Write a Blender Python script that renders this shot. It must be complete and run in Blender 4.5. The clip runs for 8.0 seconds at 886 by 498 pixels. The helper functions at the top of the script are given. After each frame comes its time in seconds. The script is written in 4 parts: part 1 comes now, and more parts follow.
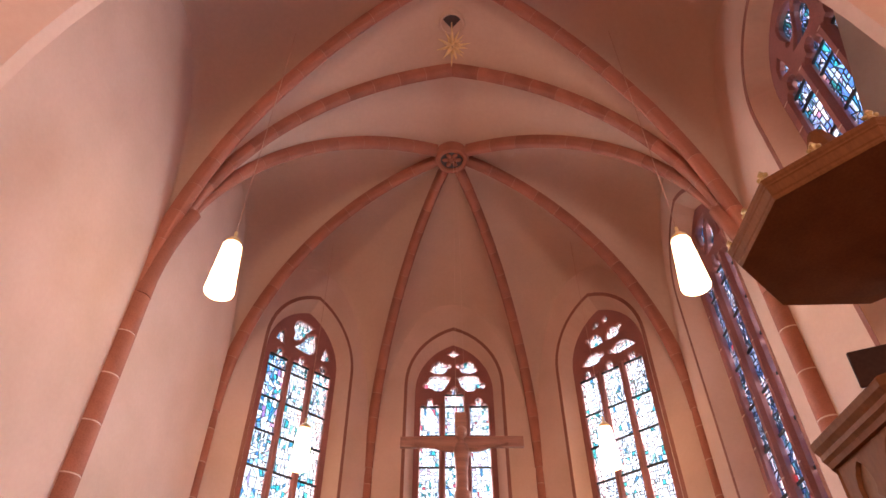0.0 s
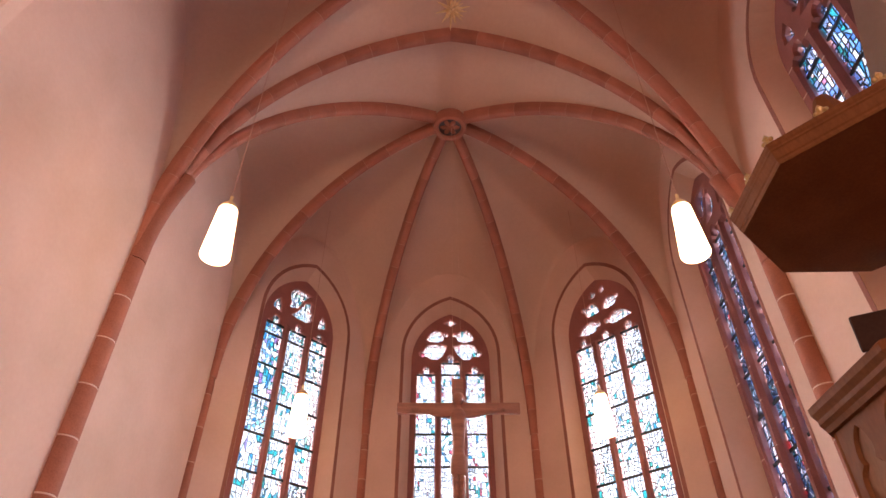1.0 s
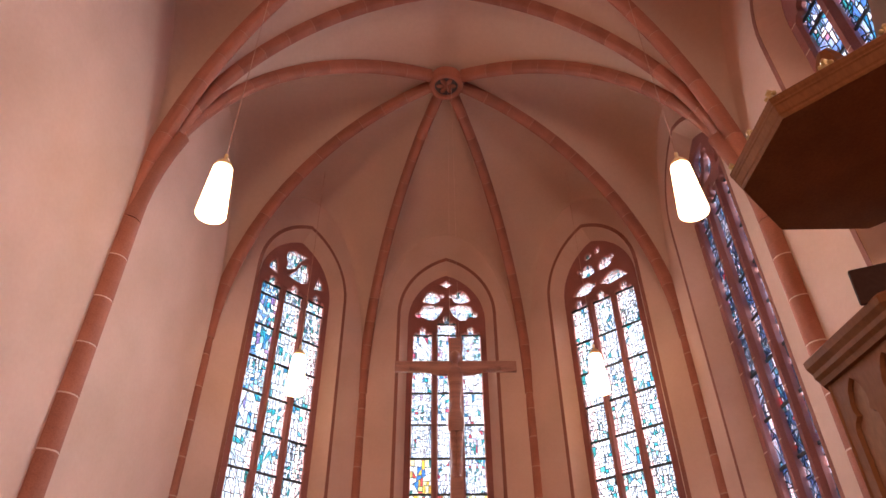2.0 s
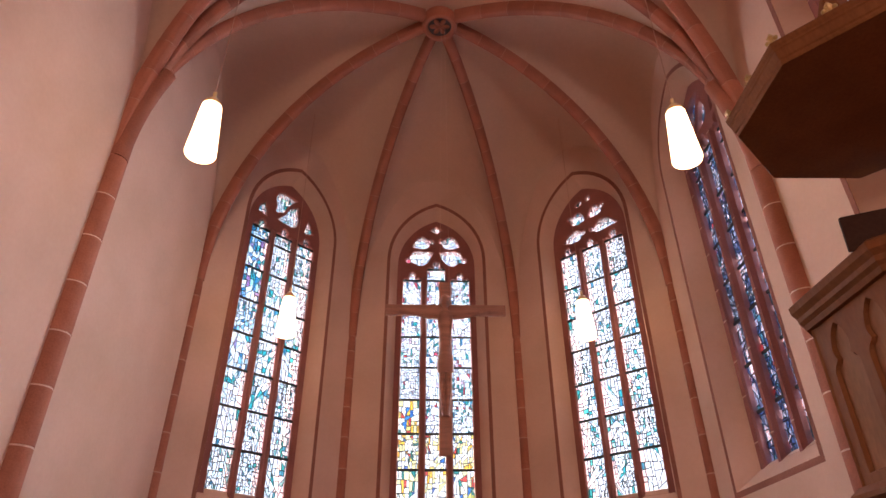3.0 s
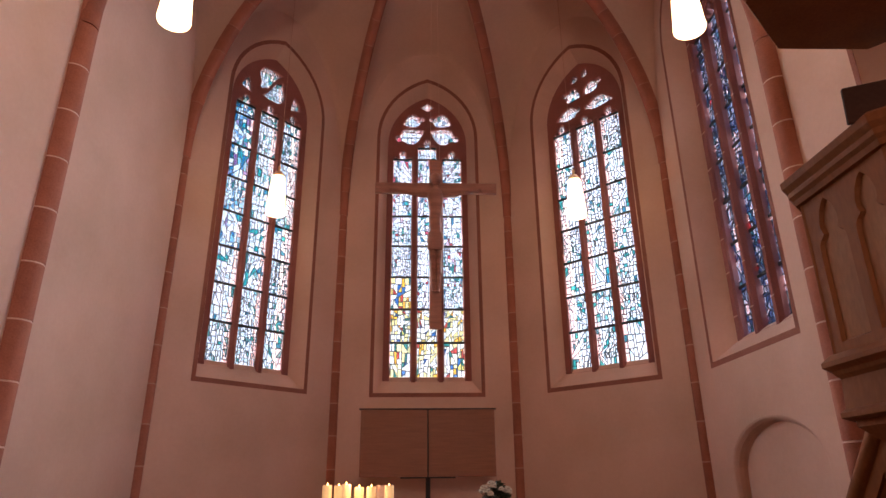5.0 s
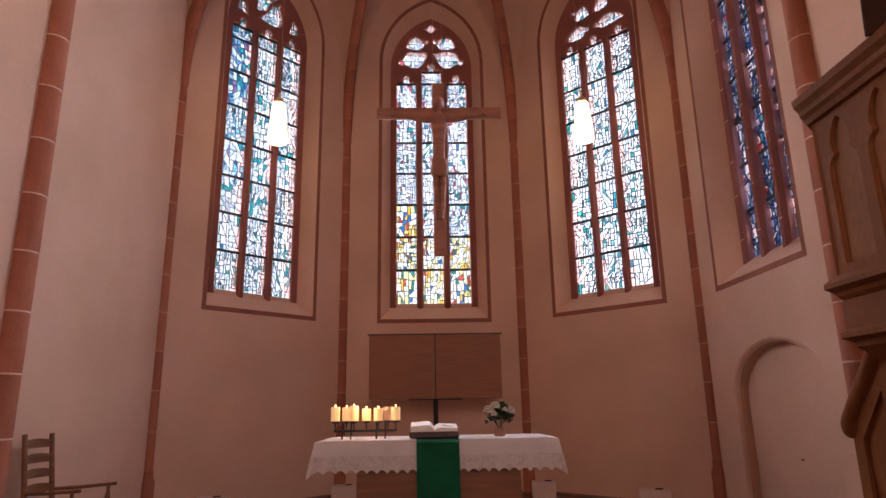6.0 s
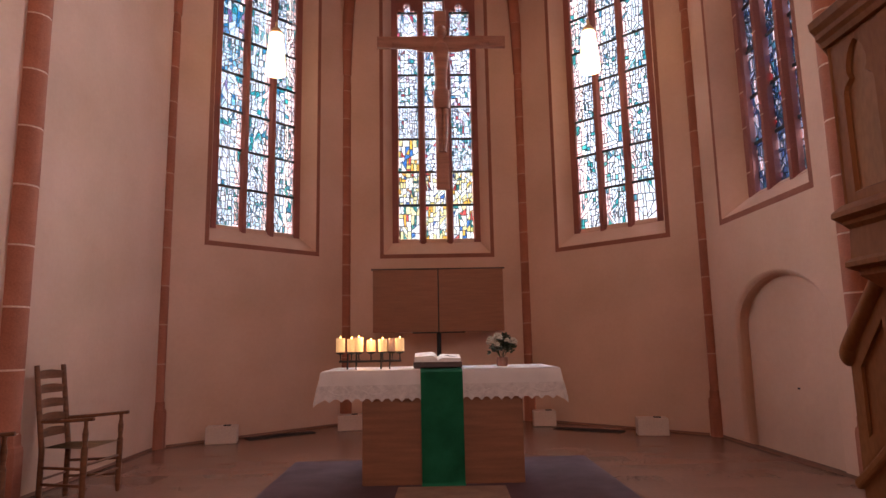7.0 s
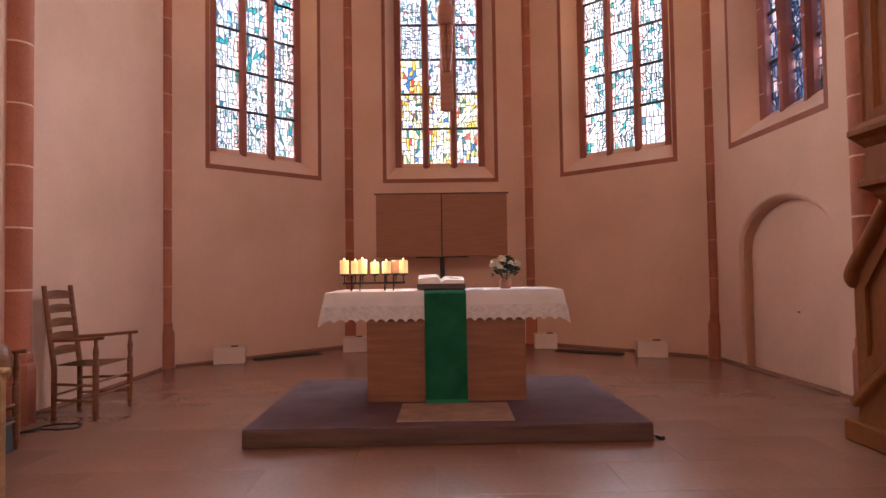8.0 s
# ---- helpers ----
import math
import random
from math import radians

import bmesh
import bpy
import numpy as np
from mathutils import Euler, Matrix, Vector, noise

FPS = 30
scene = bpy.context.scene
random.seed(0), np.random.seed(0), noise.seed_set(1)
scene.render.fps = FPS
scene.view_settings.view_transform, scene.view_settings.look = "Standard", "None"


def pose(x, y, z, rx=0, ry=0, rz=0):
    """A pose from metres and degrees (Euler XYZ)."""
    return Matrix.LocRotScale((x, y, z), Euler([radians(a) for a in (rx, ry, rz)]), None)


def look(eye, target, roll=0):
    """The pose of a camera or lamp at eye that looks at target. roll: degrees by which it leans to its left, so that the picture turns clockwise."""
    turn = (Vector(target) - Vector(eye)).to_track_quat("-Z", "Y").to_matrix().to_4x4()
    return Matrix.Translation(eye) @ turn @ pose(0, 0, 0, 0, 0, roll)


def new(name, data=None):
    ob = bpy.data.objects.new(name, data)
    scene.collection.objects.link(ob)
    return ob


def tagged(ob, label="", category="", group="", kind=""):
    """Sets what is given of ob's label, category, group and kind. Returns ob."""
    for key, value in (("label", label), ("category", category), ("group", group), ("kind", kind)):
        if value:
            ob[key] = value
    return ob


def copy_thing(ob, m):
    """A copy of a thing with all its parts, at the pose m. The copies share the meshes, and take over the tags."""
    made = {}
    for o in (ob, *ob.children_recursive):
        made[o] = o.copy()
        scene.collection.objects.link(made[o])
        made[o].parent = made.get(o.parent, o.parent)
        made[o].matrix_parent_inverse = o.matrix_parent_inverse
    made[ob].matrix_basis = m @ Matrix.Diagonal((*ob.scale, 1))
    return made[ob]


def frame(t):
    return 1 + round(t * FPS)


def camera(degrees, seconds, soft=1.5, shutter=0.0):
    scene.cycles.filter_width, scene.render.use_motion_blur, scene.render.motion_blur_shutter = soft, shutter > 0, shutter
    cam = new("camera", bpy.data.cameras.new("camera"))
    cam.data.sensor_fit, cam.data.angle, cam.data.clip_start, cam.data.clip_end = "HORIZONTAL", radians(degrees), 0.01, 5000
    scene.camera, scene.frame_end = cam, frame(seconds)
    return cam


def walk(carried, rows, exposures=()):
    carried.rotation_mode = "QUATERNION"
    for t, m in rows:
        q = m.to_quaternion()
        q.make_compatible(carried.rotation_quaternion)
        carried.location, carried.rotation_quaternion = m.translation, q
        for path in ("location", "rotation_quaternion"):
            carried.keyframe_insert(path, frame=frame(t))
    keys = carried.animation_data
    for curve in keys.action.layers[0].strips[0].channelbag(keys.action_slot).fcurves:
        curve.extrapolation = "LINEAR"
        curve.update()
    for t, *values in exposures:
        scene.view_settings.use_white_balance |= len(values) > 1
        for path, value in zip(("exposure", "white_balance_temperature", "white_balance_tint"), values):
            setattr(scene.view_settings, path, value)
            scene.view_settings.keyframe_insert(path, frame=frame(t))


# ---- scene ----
cam = camera(70.0, 8.0)
PATH = [
    (0, (-0.108, -7.557, 1.423), (-0.119, -6.070, 2.759), -0.09),
    (0.5, (-0.119, -7.518, 1.416), (-0.125, -6.001, 2.720), -0.20),
    (1, (-0.131, -7.469, 1.416), (-0.130, -5.924, 2.685), -0.02),
    (1.5, (-0.146, -7.435, 1.407), (-0.141, -5.854, 2.631), -0.34),
    (3, (-0.202, -7.390, 1.355), (-0.146, -5.684, 2.397), -0.27),
    (3.5, (-0.216, -7.387, 1.359), (-0.148, -5.619, 2.293), -0.45),
    (4, (-0.211, -7.380, 1.353), (-0.132, -5.581, 2.222), -0.51),
    (4.5, (-0.202, -7.349, 1.347), (-0.114, -5.519, 2.149), -0.53),
    (6, (-0.114, -7.274, 1.342), (-0.059, -5.336, 1.833), -0.95),
    (6.5, (-0.117, -7.258, 1.331), (-0.068, -5.299, 1.731), -1.28),
    (7, (-0.119, -7.236, 1.306), (-0.074, -5.259, 1.604), -1.08),
    (7.5, (-0.131, -7.208, 1.284), (-0.087, -5.219, 1.483), -0.83),
    (8, (-0.125, -7.184, 1.259), (-0.093, -5.185, 1.331), -0.88),
]
walk(cam, [(t, look(eye, target, roll)) for t, eye, target, roll in PATH],
     exposures=[(0.0, 1.02, 6450, 22), (1.5, 0.82, 6450, 22), (3.0, 0.50, 6400, 22), (3.5, 0.27, 6450, 22), (4.5, 0.22, 6400, 22), (6.5, 0.10, 6450, 22), (7.0, 0.18, 6500, 22), (7.5, 0.36, 6550, 22), (8.0, 0.58, 6650, 22)])

# ---- light ----
world = bpy.data.worlds.new("sky")
scene.world = world
world.use_nodes = True
wn = world.node_tree
sky = wn.nodes.new("ShaderNodeTexSky")
sky.sky_type, sky.sun_disc = "NISHITA", False
sky.sun_elevation, sky.sun_rotation = radians(35), radians(60)
wn.nodes["Background"].inputs["Strength"].default_value = 0.08
wn.links.new(sky.outputs[0], wn.nodes["Background"].inputs["Color"])

WINDOW_POWER = 1580.0
# Powers of the fill lamps added out of view in the nave.
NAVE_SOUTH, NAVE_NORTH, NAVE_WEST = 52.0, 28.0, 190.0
LAMP_GLOW = 4.4
LEAN = 15.0                         # the bright sky outside the windows, leaning outwards


# ---- materials ----
def material(name, colour, rough=0.7, scale=6.0, vary=0.12, bump=0.15, fine=60.0, metal=0.0, tone=None, gloss=0.5, per_object=0.0, speckle=0.25):
    """A surface with stains at a coarse scale, grain at a fine one, and a little relief."""
    m = bpy.data.materials.new(name)
    m.use_nodes = True
    n, l = m.node_tree.nodes, m.node_tree.links
    b = n["Principled BSDF"]
    geo = n.new("ShaderNodeTexCoord")
    coarse = n.new("ShaderNodeTexNoise")
    coarse.inputs["Scale"].default_value, coarse.inputs["Detail"].default_value = scale, 6
    grain = n.new("ShaderNodeTexNoise")
    grain.inputs["Scale"].default_value, grain.inputs["Detail"].default_value = fine, 4
    for t in (coarse, grain):
        l.new(geo.outputs["Object"], t.inputs["Vector"])
    ramp = n.new("ShaderNodeValToRGB")
    dark = tuple(c * (1 - vary) for c in colour) if tone is None else tone
    lite = tuple(min(1, c * (1 + vary)) for c in colour)
    ramp.color_ramp.elements[0].position, ramp.color_ramp.elements[1].position = 0.32, 0.68
    ramp.color_ramp.elements[0].color, ramp.color_ramp.elements[1].color = (*dark, 1), (*lite, 1)
    l.new(coarse.outputs["Fac"], ramp.inputs["Fac"])
    mix = n.new("ShaderNodeMix")
    mix.data_type, mix.blend_type = "RGBA", "OVERLAY"
    mix.inputs["Factor"].default_value = speckle
    l.new(ramp.outputs["Color"], mix.inputs["A"])
    l.new(grain.outputs["Fac"], mix.inputs["B"])
    out = mix.outputs["Result"]
    if per_object:
        info = n.new("ShaderNodeObjectInfo")
        span = n.new("ShaderNodeMapRange")
        span.inputs["To Min"].default_value, span.inputs["To Max"].default_value = 1 - per_object, 1 + per_object
        l.new(info.outputs["Random"], span.inputs["Value"])
        hsv = n.new("ShaderNodeHueSaturation")
        l.new(span.outputs["Result"], hsv.inputs["Value"])
        l.new(out, hsv.inputs["Color"])
        out = hsv.outputs["Color"]
    l.new(out, b.inputs["Base Color"])
    b.inputs["Roughness"].default_value, b.inputs["Metallic"].default_value = rough, metal
    b.inputs["Specular IOR Level"].default_value = gloss
    if bump:
        add = n.new("ShaderNodeMath")
        add.operation = "MULTIPLY_ADD"
        add.inputs[1].default_value = 0.35
        l.new(grain.outputs["Fac"], add.inputs[0])
        l.new(coarse.outputs["Fac"], add.inputs[2])
        bm_ = n.new("ShaderNodeBump")
        bm_.inputs["Strength"].default_value, bm_.inputs["Distance"].default_value = bump, 0.02
        l.new(add.outputs[0], bm_.inputs["Height"])
        l.new(bm_.outputs["Normal"], b.inputs["Normal"])
    return m


def wood(name, colour, rough=0.45, scale=3.0, stretch=(1, 1, 12), vary=0.3, gloss=0.2):
    m = material(name, colour, rough, scale, vary, 0.08, 40, gloss=gloss)
    n, l = m.node_tree.nodes, m.node_tree.links
    coord = next(k for k in n if k.bl_idname == "ShaderNodeTexCoord")
    maps = n.new("ShaderNodeMapping")
    maps.inputs["Scale"].default_value = stretch
    l.new(coord.outputs["Object"], maps.inputs["Vector"])
    for k in list(n):
        if k.bl_idname == "ShaderNodeTexNoise":
            l.new(maps.outputs["Vector"], k.inputs["Vector"])
    return m


def glow(name, colour, strength):
    m = bpy.data.materials.new(name)
    m.use_nodes = True
    b = m.node_tree.nodes["Principled BSDF"]
    b.inputs["Base Color"].default_value = (*colour, 1)
    b.inputs["Emission Color"].default_value = (*colour, 1)
    b.inputs["Emission Strength"].default_value = strength
    return m


def stained(name, palette):
    """Coloured glass: each leaded piece takes one of the palette's (share, colour)."""
    m = bpy.data.materials.new(name)
    m.use_nodes = True
    n, l = m.node_tree.nodes, m.node_tree.links
    n.remove(n["Principled BSDF"])
    geo = n.new("ShaderNodeNewGeometry")
    ramp = n.new("ShaderNodeValToRGB")
    ramp.color_ramp.interpolation = "CONSTANT"
    at = 0.0
    for k, (share, colour) in enumerate(palette):
        e = ramp.color_ramp.elements[k] if k < 2 else ramp.color_ramp.elements.new(at)
        e.position, e.color = at, (*colour, 1)
        at += share
    l.new(geo.outputs["Random Per Island"], ramp.inputs["Fac"])
    tex = n.new("ShaderNodeTexNoise")
    tex.inputs["Scale"].default_value, tex.inputs["Detail"].default_value = 9, 5
    coord = n.new("ShaderNodeTexCoord")
    l.new(coord.outputs["Object"], tex.inputs["Vector"])
    streak = n.new("ShaderNodeMapRange")
    streak.inputs["To Min"].default_value, streak.inputs["To Max"].default_value = 0.8, 1.15
    l.new(tex.outputs["Fac"], streak.inputs["Value"])
    mul = n.new("ShaderNodeMix")
    mul.data_type, mul.blend_type = "RGBA", "MULTIPLY"
    mul.inputs["Factor"].default_value = 1
    l.new(ramp.outputs["Color"], mul.inputs["A"])
    l.new(streak.outputs["Result"], mul.inputs["B"])
    clear = n.new("ShaderNodeBsdfTransparent")
    milk = n.new("ShaderNodeBsdfTranslucent")
    shine = n.new("ShaderNodeBsdfGlossy")
    shine.inputs["Roughness"].default_value = 0.25
    l.new(mul.outputs["Result"], clear.inputs["Color"])
    l.new(mul.outputs["Result"], milk.inputs["Color"])
    m1, m2 = n.new("ShaderNodeMixShader"), n.new("ShaderNodeMixShader")
    m1.inputs["Fac"].default_value, m2.inputs["Fac"].default_value = 0.1, 0.04
    l.new(clear.outputs[0], m1.inputs[1]); l.new(milk.outputs[0], m1.inputs[2])
    l.new(m1.outputs[0], m2.inputs[1]); l.new(shine.outputs[0], m2.inputs[2])
    l.new(m2.outputs[0], n["Material Output"].inputs["Surface"])
    return m


PLASTER = material("limewashed plaster", (0.625, 0.376, 0.278), 0.92, 0.7, 0.05, 0.015, 18, gloss=0.2, speckle=0.06, tone=(0.550, 0.330, 0.230))
WEB = material("limewashed vault plaster", (0.56, 0.345, 0.245), 0.95, 0.5, 0.07, 0.015, 16, gloss=0.15, speckle=0.06)
STONE = material("red sandstone", (0.345, 0.118, 0.070), 0.85, 2.2, 0.16, 0.25, 70, gloss=0.2, per_object=0.12)
JAMB = material("red sandstone jamb", (0.29, 0.103, 0.080), 0.85, 1.6, 0.14, 0.2, 60, gloss=0.2)
STRIPE = material("painted brown line", (0.27, 0.10, 0.065), 0.9, 3, 0.1, 0.05, 50, gloss=0.2)
MORTAR = material("pale lime mortar", (0.62, 0.38, 0.29), 0.95, 5, 0.1, 0.1, 60, gloss=0.1)
RIB_MORTAR = material("dusty rib mortar", (0.46, 0.235, 0.160), 0.95, 5, 0.1, 0.1, 60, gloss=0.1)
FLOOR = material("honed limestone slab", (0.232, 0.114, 0.077), 0.27, 1.1, 0.10, 0, 25, gloss=0.5, per_object=0.055, speckle=0.15)
JOINT = material("floor joint", (0.21, 0.11, 0.078), 0.9, 4, 0.1, 0.1, 60)
LEAD = material("dull lead came", (0.02, 0.02, 0.022), 0.7, 20, 0.2, 0.1, 90, metal=0.3)
IRON = material("black wrought iron", (0.02, 0.016, 0.014), 0.6, 12, 0.2, 0.2, 90, metal=0.2)
ALTAR_WOOD = wood("oak veneer", (0.215, 0.085, 0.043), 0.5, 2.0, (1, 1, 12), 0.16)
PANEL_WOOD = wood("reddish wood veneer", (0.275, 0.103, 0.050), 0.5, 2.5, (1, 1, 14), 0.09)
CARPET = material("slate-blue carpet", (0.122, 0.073, 0.079), 0.97, 4, 0.15, 0.3, 220, gloss=0.1)
STEP = wood("dark step edging", (0.085, 0.045, 0.032), 0.6, 1.5, (1, 1, 9))
MAT = material("beige woven mat", (0.33, 0.21, 0.15), 0.97, 6, 0.15, 0.35, 200, gloss=0.1)
LINEN = material("white linen", (0.61, 0.53, 0.50), 0.9, 5, 0.05, 0.25, 260, gloss=0.2)
LACE = material("white lace", (0.54, 0.455, 0.425), 0.9, 22, 0.12, 0.4, 180, gloss=0.2)
GREEN = material("green woven paraments cloth", (0.018, 0.165, 0.078), 0.92, 5, 0.2, 0.25, 240, gloss=0.15)
CHAIR = wood("dark turned wood", (0.17, 0.066, 0.032), 0.45, 4, (1, 1, 6))
RUSH = wood("woven rush", (0.28, 0.15, 0.075), 0.85, 9, (1, 8, 1))
CARVED = wood("carved oak", (0.172, 0.058, 0.020), 0.7, 2.5, (1, 1, 0.35), 0.14, 0.05)
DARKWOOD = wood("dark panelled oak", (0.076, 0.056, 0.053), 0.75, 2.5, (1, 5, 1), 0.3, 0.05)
FIELD = wood("plain oak field", (0.235, 0.098, 0.042), 0.7, 2.5, (1, 1, 0.35), 0.12, 0.05)
BOARD = wood("dark stained board", (0.045, 0.020, 0.013), 0.85, 2.5, (1, 5, 1), 0.2, 0.03)
GILT = material("gilded carving", (0.42, 0.24, 0.08), 0.45, 14, 0.2, 0.2, 60, metal=0.3)
CROSS = wood("reddish limewood", (0.34, 0.145, 0.095), 0.6, 2.5, (1, 1, 8), 0.2)
WHITEBOX = material("off-white painted casing", (0.58, 0.42, 0.34), 0.7, 3, 0.06, 0.05, 50)
BLACK = material("black metal", (0.014, 0.011, 0.010), 0.75, 9, 0.2, 0.1, 60)
GLOWING_WAX = material("ivory wax", (0.78, 0.55, 0.30), 0.5, 8, 0.06, 0.05, 40)
# Flame light showing through the wax is put in as even emission.
GLOWING_WAX.node_tree.nodes["Principled BSDF"].inputs["Emission Color"].default_value = (1.0, 0.58, 0.22, 1)
GLOWING_WAX.node_tree.nodes["Principled BSDF"].inputs["Emission Strength"].default_value = 0.45
UNLIT = material("ivory wax unlit", (0.66, 0.46, 0.38), 0.5, 8, 0.06, 0.05, 40)
FLAME = glow("candle flame", (1.0, 0.62, 0.18), 9.0)
OPAL = glow("lit opal glass", (1.0, 0.72, 0.38), LAMP_GLOW)
PAPER = material("book paper", (0.80, 0.70, 0.62), 0.9, 7, 0.05, 0.1, 90)
LEATHER = material("dark leather binding", (0.06, 0.028, 0.022), 0.55, 9, 0.2, 0.2, 90)
LEAF = material("dark green leaf", (0.05, 0.065, 0.025), 0.6, 20, 0.3, 0.1, 60, per_object=0.3)
PETAL = material("white petals", (0.56, 0.48, 0.38), 0.8, 25, 0.12, 0.1, 60)
POT = material("pinkish glazed pot", (0.32, 0.14, 0.10), 0.4, 9, 0.15, 0.1, 60)
STRAW = material("pale straw", (0.72, 0.45, 0.20), 0.7, 10, 0.15, 0.1, 60)
CRATE = material("green-grey plastic", (0.026, 0.022, 0.017), 0.6, 8, 0.15, 0.1, 60)
CABLE = material("black rubber cable", (0.022, 0.012, 0.01), 0.6, 20, 0.2, 0.1, 60)
PEW = wood("brown pew wood", (0.26, 0.13, 0.055), 0.5, 2, (1, 1, 8))

WHITE = stained("clear white glass", [(0.55, (1.0, 1.0, 1.0)), (0.25, (0.92, 0.99, 0.99)), (0.20, (0.80, 0.94, 0.94))])
CREAM = stained("cream and yellow glass", [(0.42, (1.0, 0.98, 0.90)), (0.32, (0.97, 0.92, 0.70)), (0.26, (0.93, 0.80, 0.40))])
SKY = stained("pale blue glass", [(0.50, (0.94, 0.99, 1.0)), (0.30, (0.76, 0.92, 0.96)), (0.20, (0.30, 0.66, 0.82))])
STEEL = stained("grey-blue glass", [(0.34, (0.40, 0.52, 0.66)), (0.30, (0.22, 0.34, 0.52)), (0.22, (0.10, 0.17, 0.32)), (0.14, (0.66, 0.74, 0.82))])
TEAL = stained("teal glass", [(0.45, (0.03, 0.42, 0.42)), (0.25, (0.28, 0.64, 0.62)), (0.20, (0.05, 0.30, 0.42)), (0.10, (0.55, 0.62, 0.66))])
AZURE = stained("blue and teal glass", [(0.34, (0.03, 0.28, 0.50)), (0.28, (0.03, 0.40, 0.46)), (0.18, (0.20, 0.46, 0.70)), (0.16, (0.36, 0.34, 0.55)), (0.04, (0.30, 0.20, 0.40))])
ROSE = stained("rose, teal and blue glass", [(0.15, (0.62, 0.14, 0.20)), (0.14, (0.74, 0.60, 0.66)), (0.45, (0.03, 0.40, 0.40)), (0.16, (0.06, 0.30, 0.44)), (0.10, (0.45, 0.50, 0.52))])
GEMS = stained("red, amber, green and blue glass", [(0.26, (0.62, 0.10, 0.08)), (0.24, (0.88, 0.52, 0.08)), (0.24, (0.02, 0.28, 0.24)), (0.16, (0.05, 0.20, 0.44)), (0.10, (0.75, 0.62, 0.20))])
COBALT = stained("cobalt blue glass", [(0.36, (0.20, 0.42, 0.80)), (0.30, (0.42, 0.66, 0.92)), (0.20, (0.08, 0.22, 0.60)), (0.14, (0.80, 0.90, 1.0))])
NIGHT = stained("dark blue and violet glass", [(0.45, (0.04, 0.10, 0.26)), (0.30, (0.05, 0.22, 0.34)), (0.22, (0.20, 0.18, 0.34)), (0.03, (0.45, 0.07, 0.10))])
# Ground glass, accents, and the share of small pieces that are accents.
GLASS = {"blue": (SKY, AZURE, 0.50), "pale": (WHITE, TEAL, 0.20), "rose": (WHITE, ROSE, 0.24), "warm": (CREAM, GEMS, 0.46), "deep": (STEEL, NIGHT, 0.45), "bay": (COBALT, AZURE, 0.4)}


# ---- building blocks ----
def part(name, bm, mat, parent=None, label="", smooth=False, place=None):
    bmesh.ops.recalc_face_normals(bm, faces=bm.faces)
    me = bpy.data.meshes.new(name)
    bm.to_mesh(me)
    bm.free()
    if smooth:
        me.polygons.foreach_set("use_smooth", [True] * len(me.polygons))
        me.set_sharp_from_angle(angle=radians(40))
    me.materials.append(mat)
    ob = new(name, me)
    if parent is not None:
        ob.parent = parent
    if place is not None:
        ob.matrix_basis = place
    if label:
        ob["label"] = label
    return ob


def shared(name, me, parent, place):
    ob = new(name, me)
    ob.parent = parent
    ob.matrix_basis = place
    return ob


def thing(name, place, label, category, group="", kind=""):
    ob = new(name)
    ob.empty_display_size = 0.1
    ob.matrix_basis = place
    return tagged(ob, label, category, group, kind)


def box(bm, x0, x1, y0, y1, z0, z1, bevel=0.0, turn=None):
    vs = bmesh.ops.create_cube(bm, size=1)["verts"]
    for v in vs:
        v.co = Vector((x0 + (v.co.x + 0.5) * (x1 - x0), y0 + (v.co.y + 0.5) * (y1 - y0), z0 + (v.co.z + 0.5) * (z1 - z0)))
    if turn is not None:
        bmesh.ops.transform(bm, matrix=turn, verts=vs)
    if bevel:
        edges = list({e for v in vs for e in v.link_edges})
        bmesh.ops.bevel(bm, geom=edges, offset=bevel, segments=2, profile=0.5, affect="EDGES")
    return bm


def lathe(bm, profile, n=16, at=(0, 0, 0), phase=0.0, cap=True):
    """A turned form from (radius, height) pairs."""
    rings = []
    for r, z in profile:
        rings.append([bm.verts.new((at[0] + r * math.cos(phase + 2 * math.pi * k / n), at[1] + r * math.sin(phase + 2 * math.pi * k / n), at[2] + z)) for k in range(n)])
    for a, b in zip(rings, rings[1:]):
        for k in range(n):
            bm.faces.new((a[k], a[(k + 1) % n], b[(k + 1) % n], b[k]))
    if cap:
        bm.faces.new(rings[0][::-1])
        bm.faces.new(rings[-1])
    return bm


def tube(bm, points, radius, n=8, taper=1.0):
    points = [Vector(p) for p in points]
    rings = []
    for i, p in enumerate(points):
        d = (points[min(i + 1, len(points) - 1)] - points[max(i - 1, 0)]).normalized()
        side = d.cross(Vector((0, 0, 1)) if abs(d.z) < 0.9 else Vector((1, 0, 0))).normalized()
        up = side.cross(d)
        r = radius * (1 + (taper - 1) * i / (len(points) - 1))
        rings.append([bm.verts.new(p + r * (math.cos(2 * math.pi * k / n) * side + math.sin(2 * math.pi * k / n) * up)) for k in range(n)])
    for a, b in zip(rings, rings[1:]):
        for k in range(n):
            bm.faces.new((a[k], a[(k + 1) % n], b[(k + 1) % n], b[k]))
    bm.faces.new(rings[0][::-1])
    bm.faces.new(rings[-1])
    return bm


